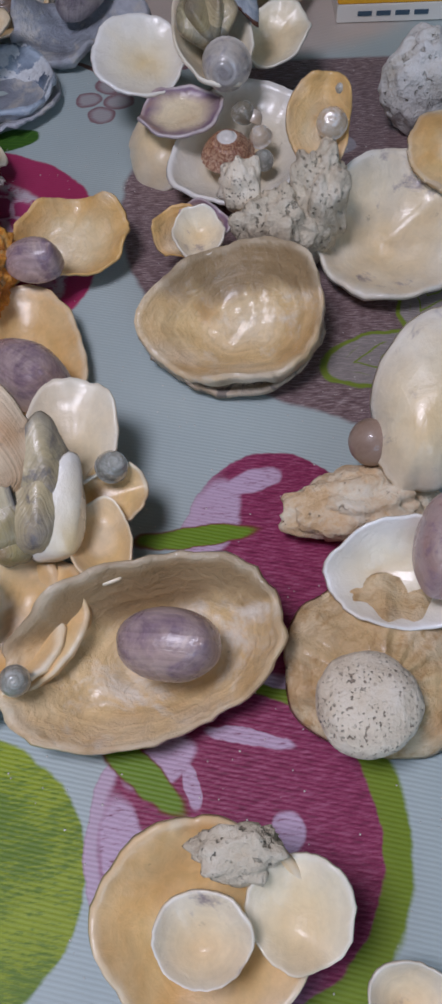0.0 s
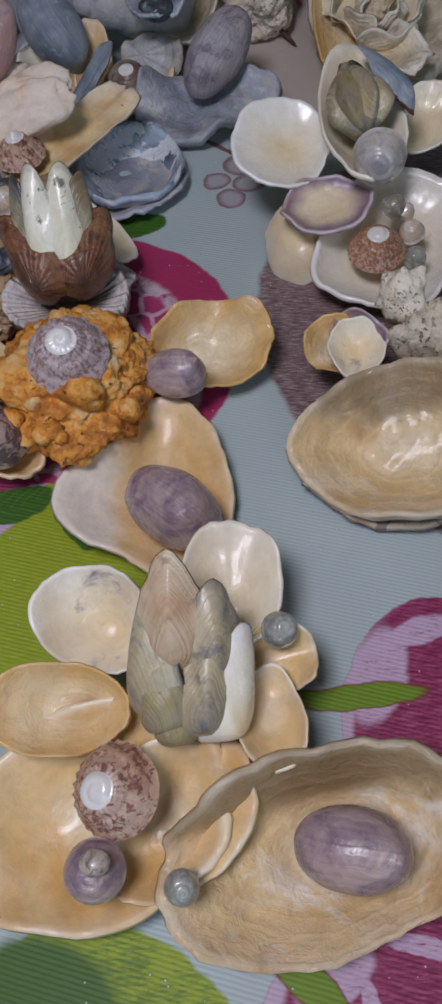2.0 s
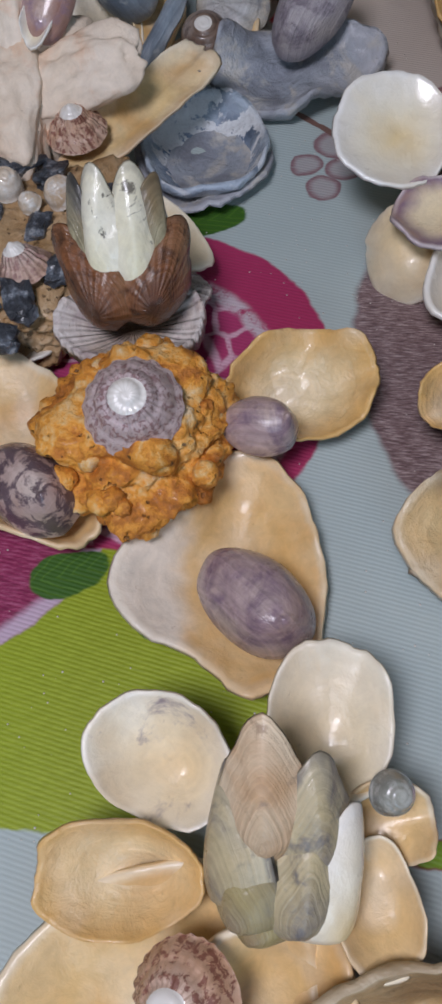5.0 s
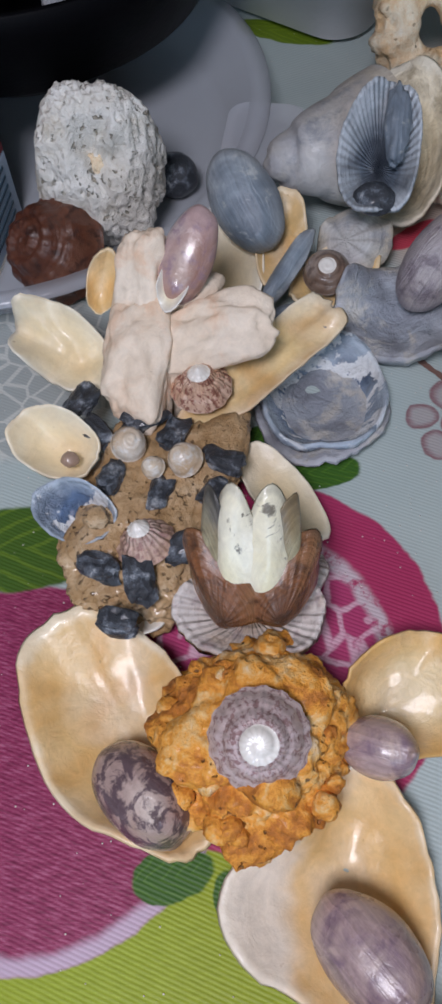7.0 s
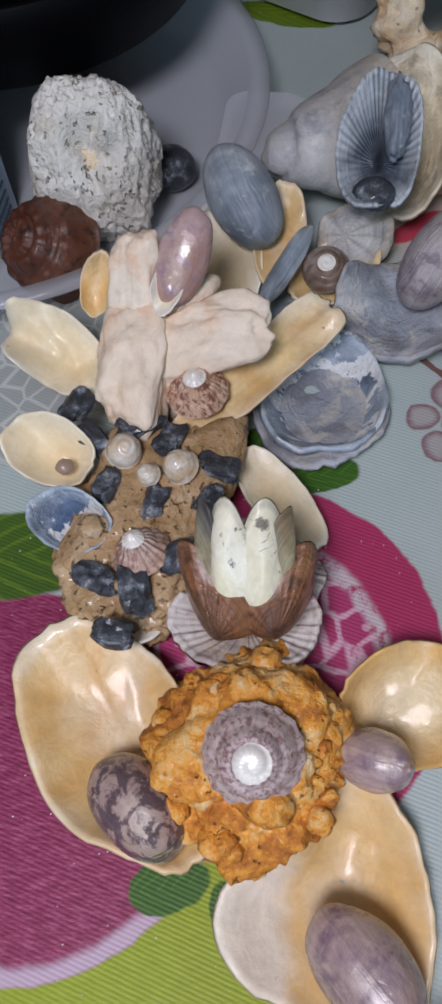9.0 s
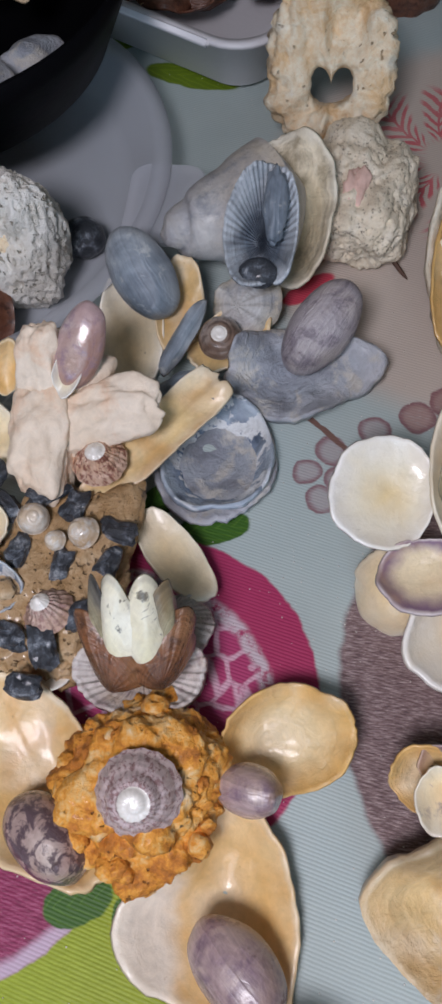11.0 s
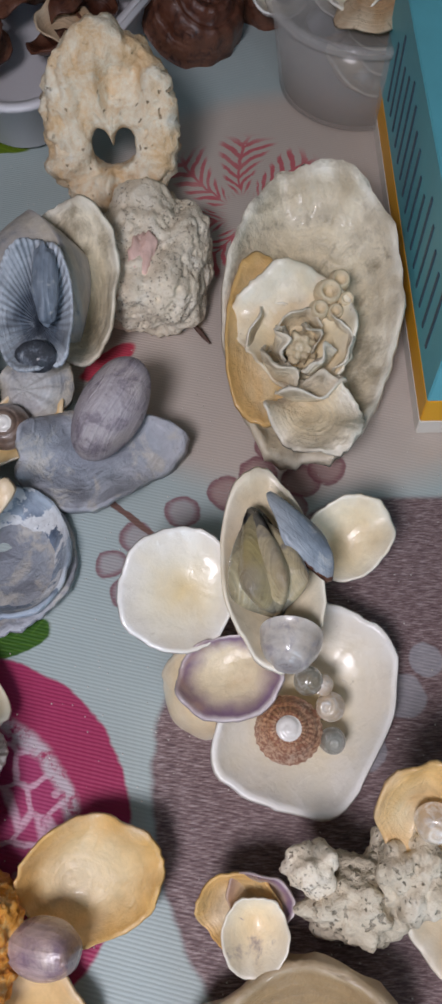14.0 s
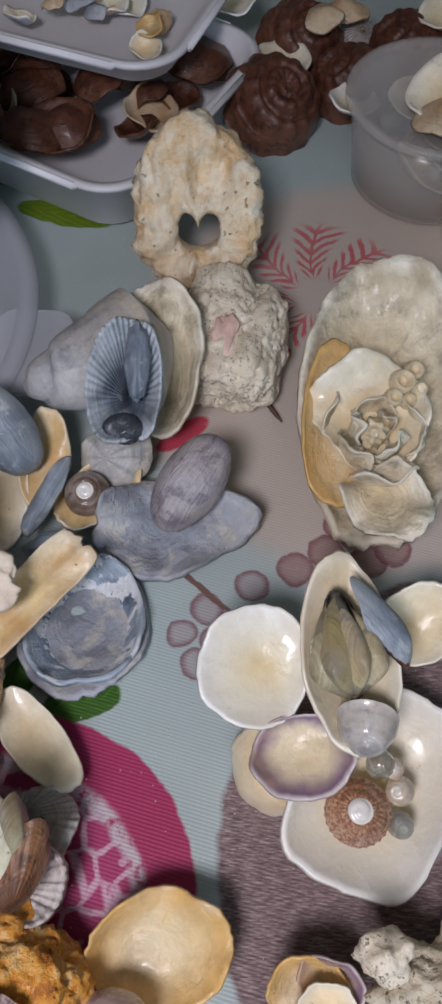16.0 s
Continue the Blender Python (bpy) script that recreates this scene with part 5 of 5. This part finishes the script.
shell("petal", c, (-0.007, 0.436, 0.042), (-0.057, 0.442, 0.050), 0.052, 0.008, (WHITE, PALE), (0.1, -0.3, 1), "round glossy white petal shell", shape=(1.0, 1.0, 1.0, 1.0, 0.9, 1.0, 1.0, 1.0), seed=103, wave=0.0005)
shell("petal", c, (-0.015, 0.423, 0.038), (-0.009, 0.387, 0.034), 0.044, 0.007, (PURPLE_RIM, PALE), (0, -0.4, 1), "cream petal shell with purple rim", seed=104)
shell("petal", c, (0.023, 0.452, 0.032), (0.057, 0.474, 0.048), 0.034, 0.007, (PALE, BLUE_IN), (-0.1, -0.4, 1), "cream petal shell with blue edge", seed=105)
shell("boat_shell", c, (0.012, 0.399, 0.050), (-0.000, 0.482, 0.068), 0.040, 0.014, (PALE, WHITE), (0.05, -0.35, 1), "deep boat-shaped cream shell", shape=(1.0, 1.0, 1.0, 0.98, 0.95, 0.98, 1.0, 1.0), seed=106, thick=0.0022, wave=0.0008)
# black filler core, so that the gaps between the segments look shaded
part("bud_core", rock(0.012, 0.015, 0.010, 0.05, 1.2, 3, 3), BLACK_PLASTIC, c, Matrix.Translation((0.004, 0.443, 0.060)), "added black core standing for shade inside the bud")
LENS = (1.04, 0.90, 1.0, 0.90, 1.04, 0.90, 1.0, 0.90)
FOOT, CROWN = Vector((0.007, 0.423, 0.056)), Vector((-0.002, 0.463, 0.069))
# segments that fan round one axis, with black gaps between them
for lean, width, height, skin, what, seed in ((-68, 0.028, 0.018, CLAM_DARK, "black-edged olive clam half", 61), (-30, 0.024, 0.019, OLIVE, "olive clam half", 62),
                                              (14, 0.018, 0.020, OLIVE_GREY, "grey-olive clam half", 63), (54, 0.022, 0.019, OLIVE_GREY, "grey clam half with pale edge", 64)):
    bud_valve(c, FOOT, CROWN, width, height, skin, (math.sin(radians(lean)), -0.2, math.cos(radians(lean))), what, seed, LENS, CLAM_DARK)
bud_valve(c, (0.029, 0.437, 0.060), (0.006, 0.467, 0.076), 0.022, 0.008, SLATE, (0.55, 0.25, 0.8), "open slate-grey clam half", 65, LENS, BROWN_SHELL)
snail(c, (0.013, 0.417, 0.052), 0.0128, SNAIL_GREY, (-0.15, -0.95, 0.25), "round grey moon snail")
top_shell("top_shell", c, (0.012, 0.385, 0.022), 0.0140, 0.013, (TOP_RED, APEX), (-0.05, -0.15, 1), "orange speckled top shell", knobs=30, seed=6, curve=1.8)
snail(c, (0.020, 0.403, 0.032), 0.0062, PEARL_DARK, (0.4, -0.3, 1), "small grey snail shell")
snail(c, (0.026, 0.401, 0.030), 0.0045, PEARL, (0.4, 0.3, 1), "tiny pale snail shell")
snail(c, (0.030, 0.394, 0.024), 0.0062, PEARL, (-0.4, -0.3, 1), "small yellowish snail shell")
snail(c, (0.030, 0.381, 0.020), 0.0056, PEARL_DARK, (0.1, -0.5, 1), "small grey snail shell")

# ---- coral cluster and the large oyster cup ----
c = thing("oyster_cup", (0.01, 0.275, 0), "large deep brown-tan oyster valve on the oilcloth", "oyster shell")
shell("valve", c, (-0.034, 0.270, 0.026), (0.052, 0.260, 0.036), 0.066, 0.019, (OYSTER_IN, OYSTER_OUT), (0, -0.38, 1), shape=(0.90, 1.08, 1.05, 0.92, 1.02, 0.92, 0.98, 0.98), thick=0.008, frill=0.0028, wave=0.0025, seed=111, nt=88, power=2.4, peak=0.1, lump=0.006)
shell("outer_layer", c, (-0.030, 0.271, 0.013), (0.052, 0.265, 0.018), 0.060, 0.011, (OYSTER_OUT, OYSTER_OUT), (0, -0.22, 1), "flaky grey-brown outer layer", shape=(0.92, 1.0, 0.95, 0.92, 1.0, 0.95, 1.0, 1.02), thick=0.001, frill=0.001, wave=0.002, seed=117, ragged=0.03, peak=0.1)
c = thing("coral_cluster", (0.02, 0.335, 0), "grey coral lumps with small shells and a yellow shell", "shell craft")
part("coral_lump", rock(0.020, 0.016, 0.024, 0.4, 1.8, 23, 5, 0.3, 3.5, 0.15, 8.0), CORAL_GREY, c, Matrix.Translation((0.035, 0.320, 0.026)), "grey porous coral")
part("coral_lump", rock(0.014, 0.018, 0.030, 0.4, 1.8, 24, 5, 0.3, 3.5, 0.15, 8.0), CORAL_GREY, c, Matrix.Translation((0.053, 0.330, 0.034)), "pale porous coral")
part("coral_tooth", rock(0.010, 0.009, 0.015, 0.35, 1.8, 25, 4, 0.3, 2.5, 0.3, 3.0), PITTED, c, Matrix.Translation((0.016, 0.331, 0.044)), "holed coral tooth")
shell("small_cup", c, (-0.004, 0.324, 0.042), (-0.005, 0.295, 0.036), 0.024, 0.010, (STAINED, WHITE), (0, -0.3, 1), "small white limpet cup", seed=113)
shell("yellow_valve", c, (-0.009, 0.303, 0.026), (-0.011, 0.329, 0.038), 0.032, 0.009, (AMBER, CREAM), (-0.1, -0.3, 1), "small amber-yellow valve", seed=114, wave=0.003)
shell("purple_valve", c, (-0.006, 0.312, 0.030), (0.001, 0.329, 0.038), 0.026, 0.007, (PURPLE_RIM, TAN_OUT), (0, -0.3, 1), "small purple-edged valve", seed=115)
shell("tall_yellow_shell", c, (0.053, 0.331, 0.050), (0.054, 0.360, 0.084), 0.030, 0.008, (AMBER, CREAM), (-0.1, -0.6, 0.8), "upright amber shell with curled lip", shape=(0.9, 1.0, 1.1, 0.95, 0.8, 0.9, 0.85, 1.0), seed=116, wave=0.003)
snail(c, (0.058, 0.344, 0.066), 0.0072, PEARL, (-0.2, -0.6, 0.8), "pearly white snail shell")
snail(c, (0.062, 0.355, 0.076), 0.0024, PEARL_DARK, (0, -0.6, 0.8), "tiny dark bead-like snail")

# ---- shells along the edge of the board ----
c = thing("scalloped_shell_group", (0.10, 0.34, 0), "large cream shell with white coral behind it", "shell craft")
shell("large_valve", c, (0.055, 0.307, 0.014), (0.129, 0.343, 0.045), 0.070, 0.016, (STAINED, TAN_OUT), (-0.2, -0.5, 1), "large cream valve with thick lip", shape=(0.95, 1.0, 0.95, 0.95, 1.0, 1.05, 1.1, 1.0), seed=121, thick=0.004, wave=0.005, lump=0.004)
part("white_coral", rock(0.024, 0.016, 0.030, 0.3, 1.4, 27, 5, 0.2, 2.5, 0.25, 2.6), CORAL_WHITE, c, Matrix.Translation((0.119, 0.428, 0.030)), "white worn coral block")
shell("tan_fold", c, (0.104, 0.339, 0.035), (0.136, 0.365, 0.050), 0.050, -0.010, (CREAM, TAN_OUT), (-0.1, -0.4, 1), "tan folded shell", seed=122)
c = thing("scallop_group", (0.06, 0.11, 0), "tan scallop with white clam, pitted stone and coral", "shell craft")
shell("scallop_valve", c, (0.054, 0.075, 0.006), (0.061, 0.138, 0.020), 0.070, -0.008, (SCALLOP_TAN, SCALLOP_TAN), (0, -0.1, 1), "tan ribbed scallop", ribs=13, rib=0.0014, seed=123, shape=(1.0, 1.05, 1.05, 1.0, 0.95, 1.0, 1.05, 1.05))
part("pitted_stone", rock(0.0185, 0.0180, 0.011, 0.12, 1.3, 28, 5, 0.0, 3.0, 0.10, 9.0), PITTED, c, Matrix.Translation((0.048, 0.089, 0.026)), "white stone with dark pits")
shell("white_clam", c, (0.036, 0.139, 0.030), (0.096, 0.129, 0.036), 0.042, 0.013, (WHITE, TAN_OUT), (-0.1, -0.45, 1), "white clam valve", shape=(1.0, 1.0, 1.0, 0.9, 0.9, 0.95, 0.95, 1.0), seed=124, thick=0.003)
slipper(c, (0.074, 0.119, 0.034), (0.086, 0.162, 0.040), 0.022, 0.014, SLIPPER_PINK, (-0.2, -0.3, 1), "brown slipper shell", seed=38)
part("coral_piece", rock(0.029, 0.016, 0.015, 0.3, 1.6, 29, 5, 0.32, 3.2, 0.15, 7.0), CORAL_BEIGE, c, Matrix.Translation((0.057, 0.174, 0.013)), "knobbly beige coral")
part("round_pebble", rock(0.0096, 0.0096, 0.0096, 0.06, 1.2, 30, 4), PEBBLE, c, Matrix.Translation((0.062, 0.193, 0.030)), "round brown pebble")
shell("upright_shell", c, (0.074, 0.168, 0.022), (0.091, 0.229, 0.066), 0.044, -0.014, (STAINED, PALE), (-0.2, -0.6, 0.7), "upright white shell with bluish edge", seed=125, thick=0.003)
c = thing("near_shell_group", (-0.01, 0.015, 0), "cream shell with a white ring shell in it", "shell craft")
shell("outer_valve", c, (-0.013, -0.007, 0.030), (-0.003, 0.051, 0.052), 0.060, 0.014, (CREAM, SLIPPER_GREY), (0, -0.2, 1), "cream valve with purple-grey outside", shape=(0.92, 1.0, 1.05, 1.0, 0.95, 1.0, 1.0, 0.95), seed=126, thick=0.003, wave=0.003)
shell("ring_shell", c, (-0.010, 0.005, 0.046), (-0.008, 0.030, 0.052), 0.027, 0.009, (STAINED, WHITE), (0, -0.2, 1), "white ring-shaped shell", seed=127, thick=0.003)
part("grey_piece", rock(0.013, 0.008, 0.007, 0.5, 1.8, 33, 4, 0.3), CORAL_GREY, c, Matrix.Translation((0.002, 0.040, 0.050)), "grey coral piece")
shell("petal", c, (0.006, 0.013, 0.042), (0.029, 0.034, 0.050), 0.030, 0.006, (PALE, TAN_OUT), (0, -0.2, 1), "pale cream petal shell", seed=128)
shell("near_cup_shell", c, (0.048, -0.009, 0.020), (0.053, 0.012, 0.026), 0.026, 0.010, (STAINED, CREAM), (0, -0.2, 1), "small cream cup shell", seed=129)

# ---- dish, black bowl, white coral ----
DISH = Vector((-0.322, 0.640, 0.0))
c = thing("plastic_dish", DISH, "shallow round milky plastic dish with a tab", "dish")
part("dish_body", lathe([(0.128, 0.0012), (0.138, 0.003), (0.150, 0.026), (0.160, 0.029), (0.161, 0.031), (0.149, 0.030), (0.136, 0.006), (0.126, 0.0042), (0.02, 0.0042)]), FROSTED, c, Matrix.Translation(DISH))
part("tab", loft([rounded(0.022, 0.030, 0.012, z) for z in (0.0265, 0.0300)]), FROSTED, c, Matrix.Translation(DISH + Vector((0.160, -0.018, 0))), smooth=False)
BOWL = Vector((-0.318, 0.712, 0.0))
c = thing("black_bowl", BOWL, "deep glossy black plastic bowl full of shells", "bowl")
part("bowl_body", lathe([(0.055, 0.032), (0.075, 0.034), (0.112, 0.060), (0.130, 0.098), (0.134, 0.112), (0.131, 0.113), (0.126, 0.099), (0.106, 0.064), (0.070, 0.040), (0.02, 0.039)]), BLACK_PLASTIC, c, Matrix.Translation(BOWL))
LOOSE = [(CREAM, TAN_OUT), (PALE, TAN_OUT), (WHITE, SCALLOP), (STAINED, BLUE_OUT), (BLUE_IN, BLUE_OUT), (AMBER, CREAM)]


def loose(name, at, size, mats, label, rnd, group):
    """One loose valve lying in a heap, hollow side up or down."""
    turn, tip = rnd.uniform(0, 6.28), rnd.choice((1, -1))
    d = Vector((math.cos(turn), math.sin(turn), rnd.uniform(-0.3, 0.3))) * size / 2
    m, n = lay(Vector(at) - d, Vector(at) + d, (rnd.uniform(-0.4, 0.4), rnd.uniform(-0.5, 0.2), 1))
    ob = part(name, valve(n, size * rnd.uniform(0.65, 0.9), tip * size * 0.22, seed=rnd.randrange(400), nr=9, nt=36), mats if tip > 0 else mats[::-1], None, m)
    return tagged(ob, label, "shell", group)


rnd = random.Random(7)
for k in range(26):
    a, r = rnd.uniform(0, 6.28), 0.098 * math.sqrt(rnd.random())
    loose("loose_shell", BOWL + Vector((r * math.cos(a), r * math.sin(a), 0.088 + 0.03 * (1 - r / 0.1) + rnd.uniform(-0.01, 0.01))), rnd.uniform(0.030, 0.052), rnd.choice(LOOSE), "pale loose shell heaped in the black bowl", rnd, "shells in the black bowl")
c = thing("white_coral_block", (-0.250, 0.585, 0.004), "rough white porous coral standing in the dish", "coral")
part("coral_body", rock(0.037, 0.030, 0.046, 0.20, 1.4, 44, 6, 0.10, 3.0, 0.22, 6.0, fine=0.05, taper=0.25, box=0.2, cave=((0.20, -0.78, 0.55), 0.55, 0.86)), CORAL_WHITE, c, Matrix.Translation((-0.240, 0.574, 0.046)))
part("coral_core", rock(0.011, 0.010, 0.010, 0.30, 1.5, 43, 5, 0.22, 4.0, 0.15, 9.0, fine=0.05), CORAL_BEIGE, c, Matrix.Translation((-0.236, 0.566, 0.050)), "yellowish core in its hollow")
tagged(part("brown_whelk", spire(0.027, 0.030, 3, 0.2, round_top=True, knobs=14, seed=7), (BROWN_SHELL, BROWN_SHELL), None, stand((-0.255, 0.543, 0.014), (-0.5, -0.5, 0.7))), "reddish-brown whelk shell lying in the dish", "shell")
tagged(part("dark_pebble", rock(0.013, 0.012, 0.012, 0.1, 1.3, 47, 4), BLACK_STONE, None, Matrix.Translation((-0.209, 0.605, 0.016))), "smooth dark pebble in the plastic dish", "pebble")

# ---- trays of shells ----
def tray(name, corner, turn, sx, sy, z, h, label):
    """A white rounded tray whose near right corner is given."""
    m = Matrix.Translation((corner[0], corner[1], z)) @ pose(0, 0, 0, 0, 0, turn) @ Matrix.Translation((-sx / 2, sy / 2, 0))
    c = thing(name, m.translation, label, "tray")
    hx, hy = sx / 2, sy / 2
    rings = [rounded(hx - 0.018, hy - 0.018, 0.02, 0), rounded(hx - 0.012, hy - 0.012, 0.026, 0.004), rounded(hx - 0.004, hy - 0.004, 0.034, h - 0.004), rounded(hx, hy, 0.036, h - 0.003), rounded(hx, hy, 0.036, h),
             rounded(hx - 0.006, hy - 0.006, 0.032, h), rounded(hx - 0.014, hy - 0.014, 0.024, 0.007), rounded(hx - 0.022, hy - 0.022, 0.018, 0.004)]
    part("tray_body", loft(rings), WHITE_PLASTIC, c, m)
    for y in (-hy, hy):
        part("rolled_lip", block(-hx + 0.036, hx - 0.036, y - 0.0022, y + 0.0022, h - 0.0052, h + 0.0006, 0.0016), WHITE_PLASTIC, c, m)
    for x in (-hx, hx):
        part("rolled_lip", block(x - 0.0022, x + 0.0022, -hy + 0.036, hy - 0.036, h - 0.0052, h + 0.0006, 0.0016), WHITE_PLASTIC, c, m)
    return m


M1 = tray("lower_tray", (-0.118, 0.728), -27, 0.26, 0.20, 0.001, 0.042, "white plastic tray full of brown shells")
rnd = random.Random(9)
for k in range(30):
    p = M1 @ Vector((rnd.uniform(-0.10, 0.10), rnd.uniform(-0.075, 0.08), 0.022 + rnd.uniform(0, 0.014)))
    loose("brown_shell", p, rnd.uniform(0.035, 0.055), (BROWN_SHELL, BROWN_SHELL) if k % 5 else (TAN_OUT, BROWN_SHELL), "reddish-brown shell in the lower tray", rnd, "brown shells in the lower tray")
M2 = tray("upper_tray", (-0.098, 0.812), -19, 0.24, 0.18, 0.050, 0.022, "white plastic tray with small pale shells")
for k in range(34):
    p = M2 @ Vector((rnd.uniform(-0.095, 0.095), rnd.uniform(-0.065, 0.065), 0.013 + rnd.uniform(0, 0.008)))
    loose("pale_shell", p, rnd.uniform(0.020, 0.034), rnd.choice(LOOSE[:4] + [(AMBER, AMBER)]), "small pale shell in the upper tray", rnd, "pale shells in the upper tray")
for k, (x, y, z, r) in enumerate(((-0.031, 0.868, 0.030, 0.036), (0.030, 0.900, 0.024, 0.030), (-0.010, 0.945, 0.026, 0.034), (0.075, 0.940, 0.026, 0.032), (-0.060, 0.930, 0.018, 0.022), (0.130, 0.900, 0.024, 0.028))):
    tagged(part("brown_whelk", spire(r, r * 1.0, 3, 0.2, round_top=True, knobs=13, seed=50 + k), (BROWN_SHELL, BROWN_SHELL), None, stand((x, y, 0.33 * r), ((0.3, -0.4, 0.8), (-0.5, -0.2, 0.8))[k % 2])), "dark reddish-brown whelk shell", "shell", "brown whelks behind the trays")
rnd = random.Random(12)
for k in range(10):
    loose("loose_shell", (rnd.uniform(-0.06, 0.12), rnd.uniform(0.86, 1.0), rnd.uniform(0.02, 0.05)), rnd.uniform(0.03, 0.05), rnd.choice(LOOSE[:4]), "pale loose shell among brown whelks", rnd, "shells behind the trays")

# ---- clear cup of shells ----
CUP = Vector((0.078, 0.815, 0.0))
c = thing("clear_cup", CUP, "clear plastic cup filled with broken white shells", "cup")
part("cup_body", lathe([(0.046, 0.001), (0.050, 0.004), (0.0575, 0.060), (0.0555, 0.060), (0.048, 0.006), (0.02, 0.004)]), CUP_CLEAR, c, Matrix.Translation(CUP))
part("cup_rim", lathe([(0.0552, 0.0602), (0.061, 0.0604), (0.0622, 0.062), (0.0622, 0.065), (0.061, 0.0665), (0.0565, 0.0665), (0.0552, 0.065)]), CUP_CLEAR, c, Matrix.Translation(CUP))
rnd = random.Random(15)
for k in range(12):
    a, r = rnd.uniform(0, 6.28), 0.030 * math.sqrt(rnd.random())
    loose("white_shell_piece", CUP + Vector((r * math.cos(a), r * math.sin(a), 0.016 + 0.0058 * k)), rnd.uniform(0.040, 0.060), rnd.choice(LOOSE[1:4]), "broken white shell piece in the clear cup", rnd, "shell pieces in the cup")

# ---- cartons ----
def carton(name, x0, x1, y0, y1, bands, turn, label):
    """A carton printed in bands from its foot upward: (top of the band, material)."""
    c = thing(name, ((x0 + x1) / 2, (y0 + y1) / 2, 0), label, "carton")
    z = 0.0005
    for top, mat, what in bands:
        part("printed_band", block(x0, x1, y0, y1, z, top, 0.0006), mat, c, I4, what, smooth=False)
        z = top + 0.0002
    return c


c = carton("teal_carton", 0.087, 0.165, 0.541, 0.775, ((0.012, CARD_WHITE, "white foot"), (0.030, CARD_ORANGE, "orange band"), (0.104, CARD_TEAL, "teal panel")), 0, "teal and orange printed carton on the oilcloth")
rnd = random.Random(21)
for i in range(15):
    y, z1 = 0.565 + 0.0128 * i, 0.092 - rnd.uniform(0, 0.018)
    part("print_line", block(0.0864, 0.0870, y - 0.0012, y + 0.0012, 0.042, z1), INK, c, I4, smooth=False)
for i in range(4):
    part("print_bar", block(0.100 + 0.012 * i, 0.109 + 0.012 * i, 0.5404, 0.5410, 0.0050, 0.0078), INK, c, I4, smooth=False)
c = carton("red_white_carton", -0.365, -0.292, 0.520, 0.580, ((0.006, CARD_WHITE, "white foot"), (0.046, CARD_BLUE, "pale blue panel"), (0.052, CARD_RED, "dark red line"), (0.082, CARD_WHITE, "white panel"), (0.105, CARD_RED, "dark red top")), 0, "red, white and pale blue printed carton")
for i in range(6):
    part("print_line", block(-0.2920, -0.2914, 0.528, 0.572, 0.0132 + 0.0055 * i, 0.0148 + 0.0055 * i), INK, c, I4, smooth=False)
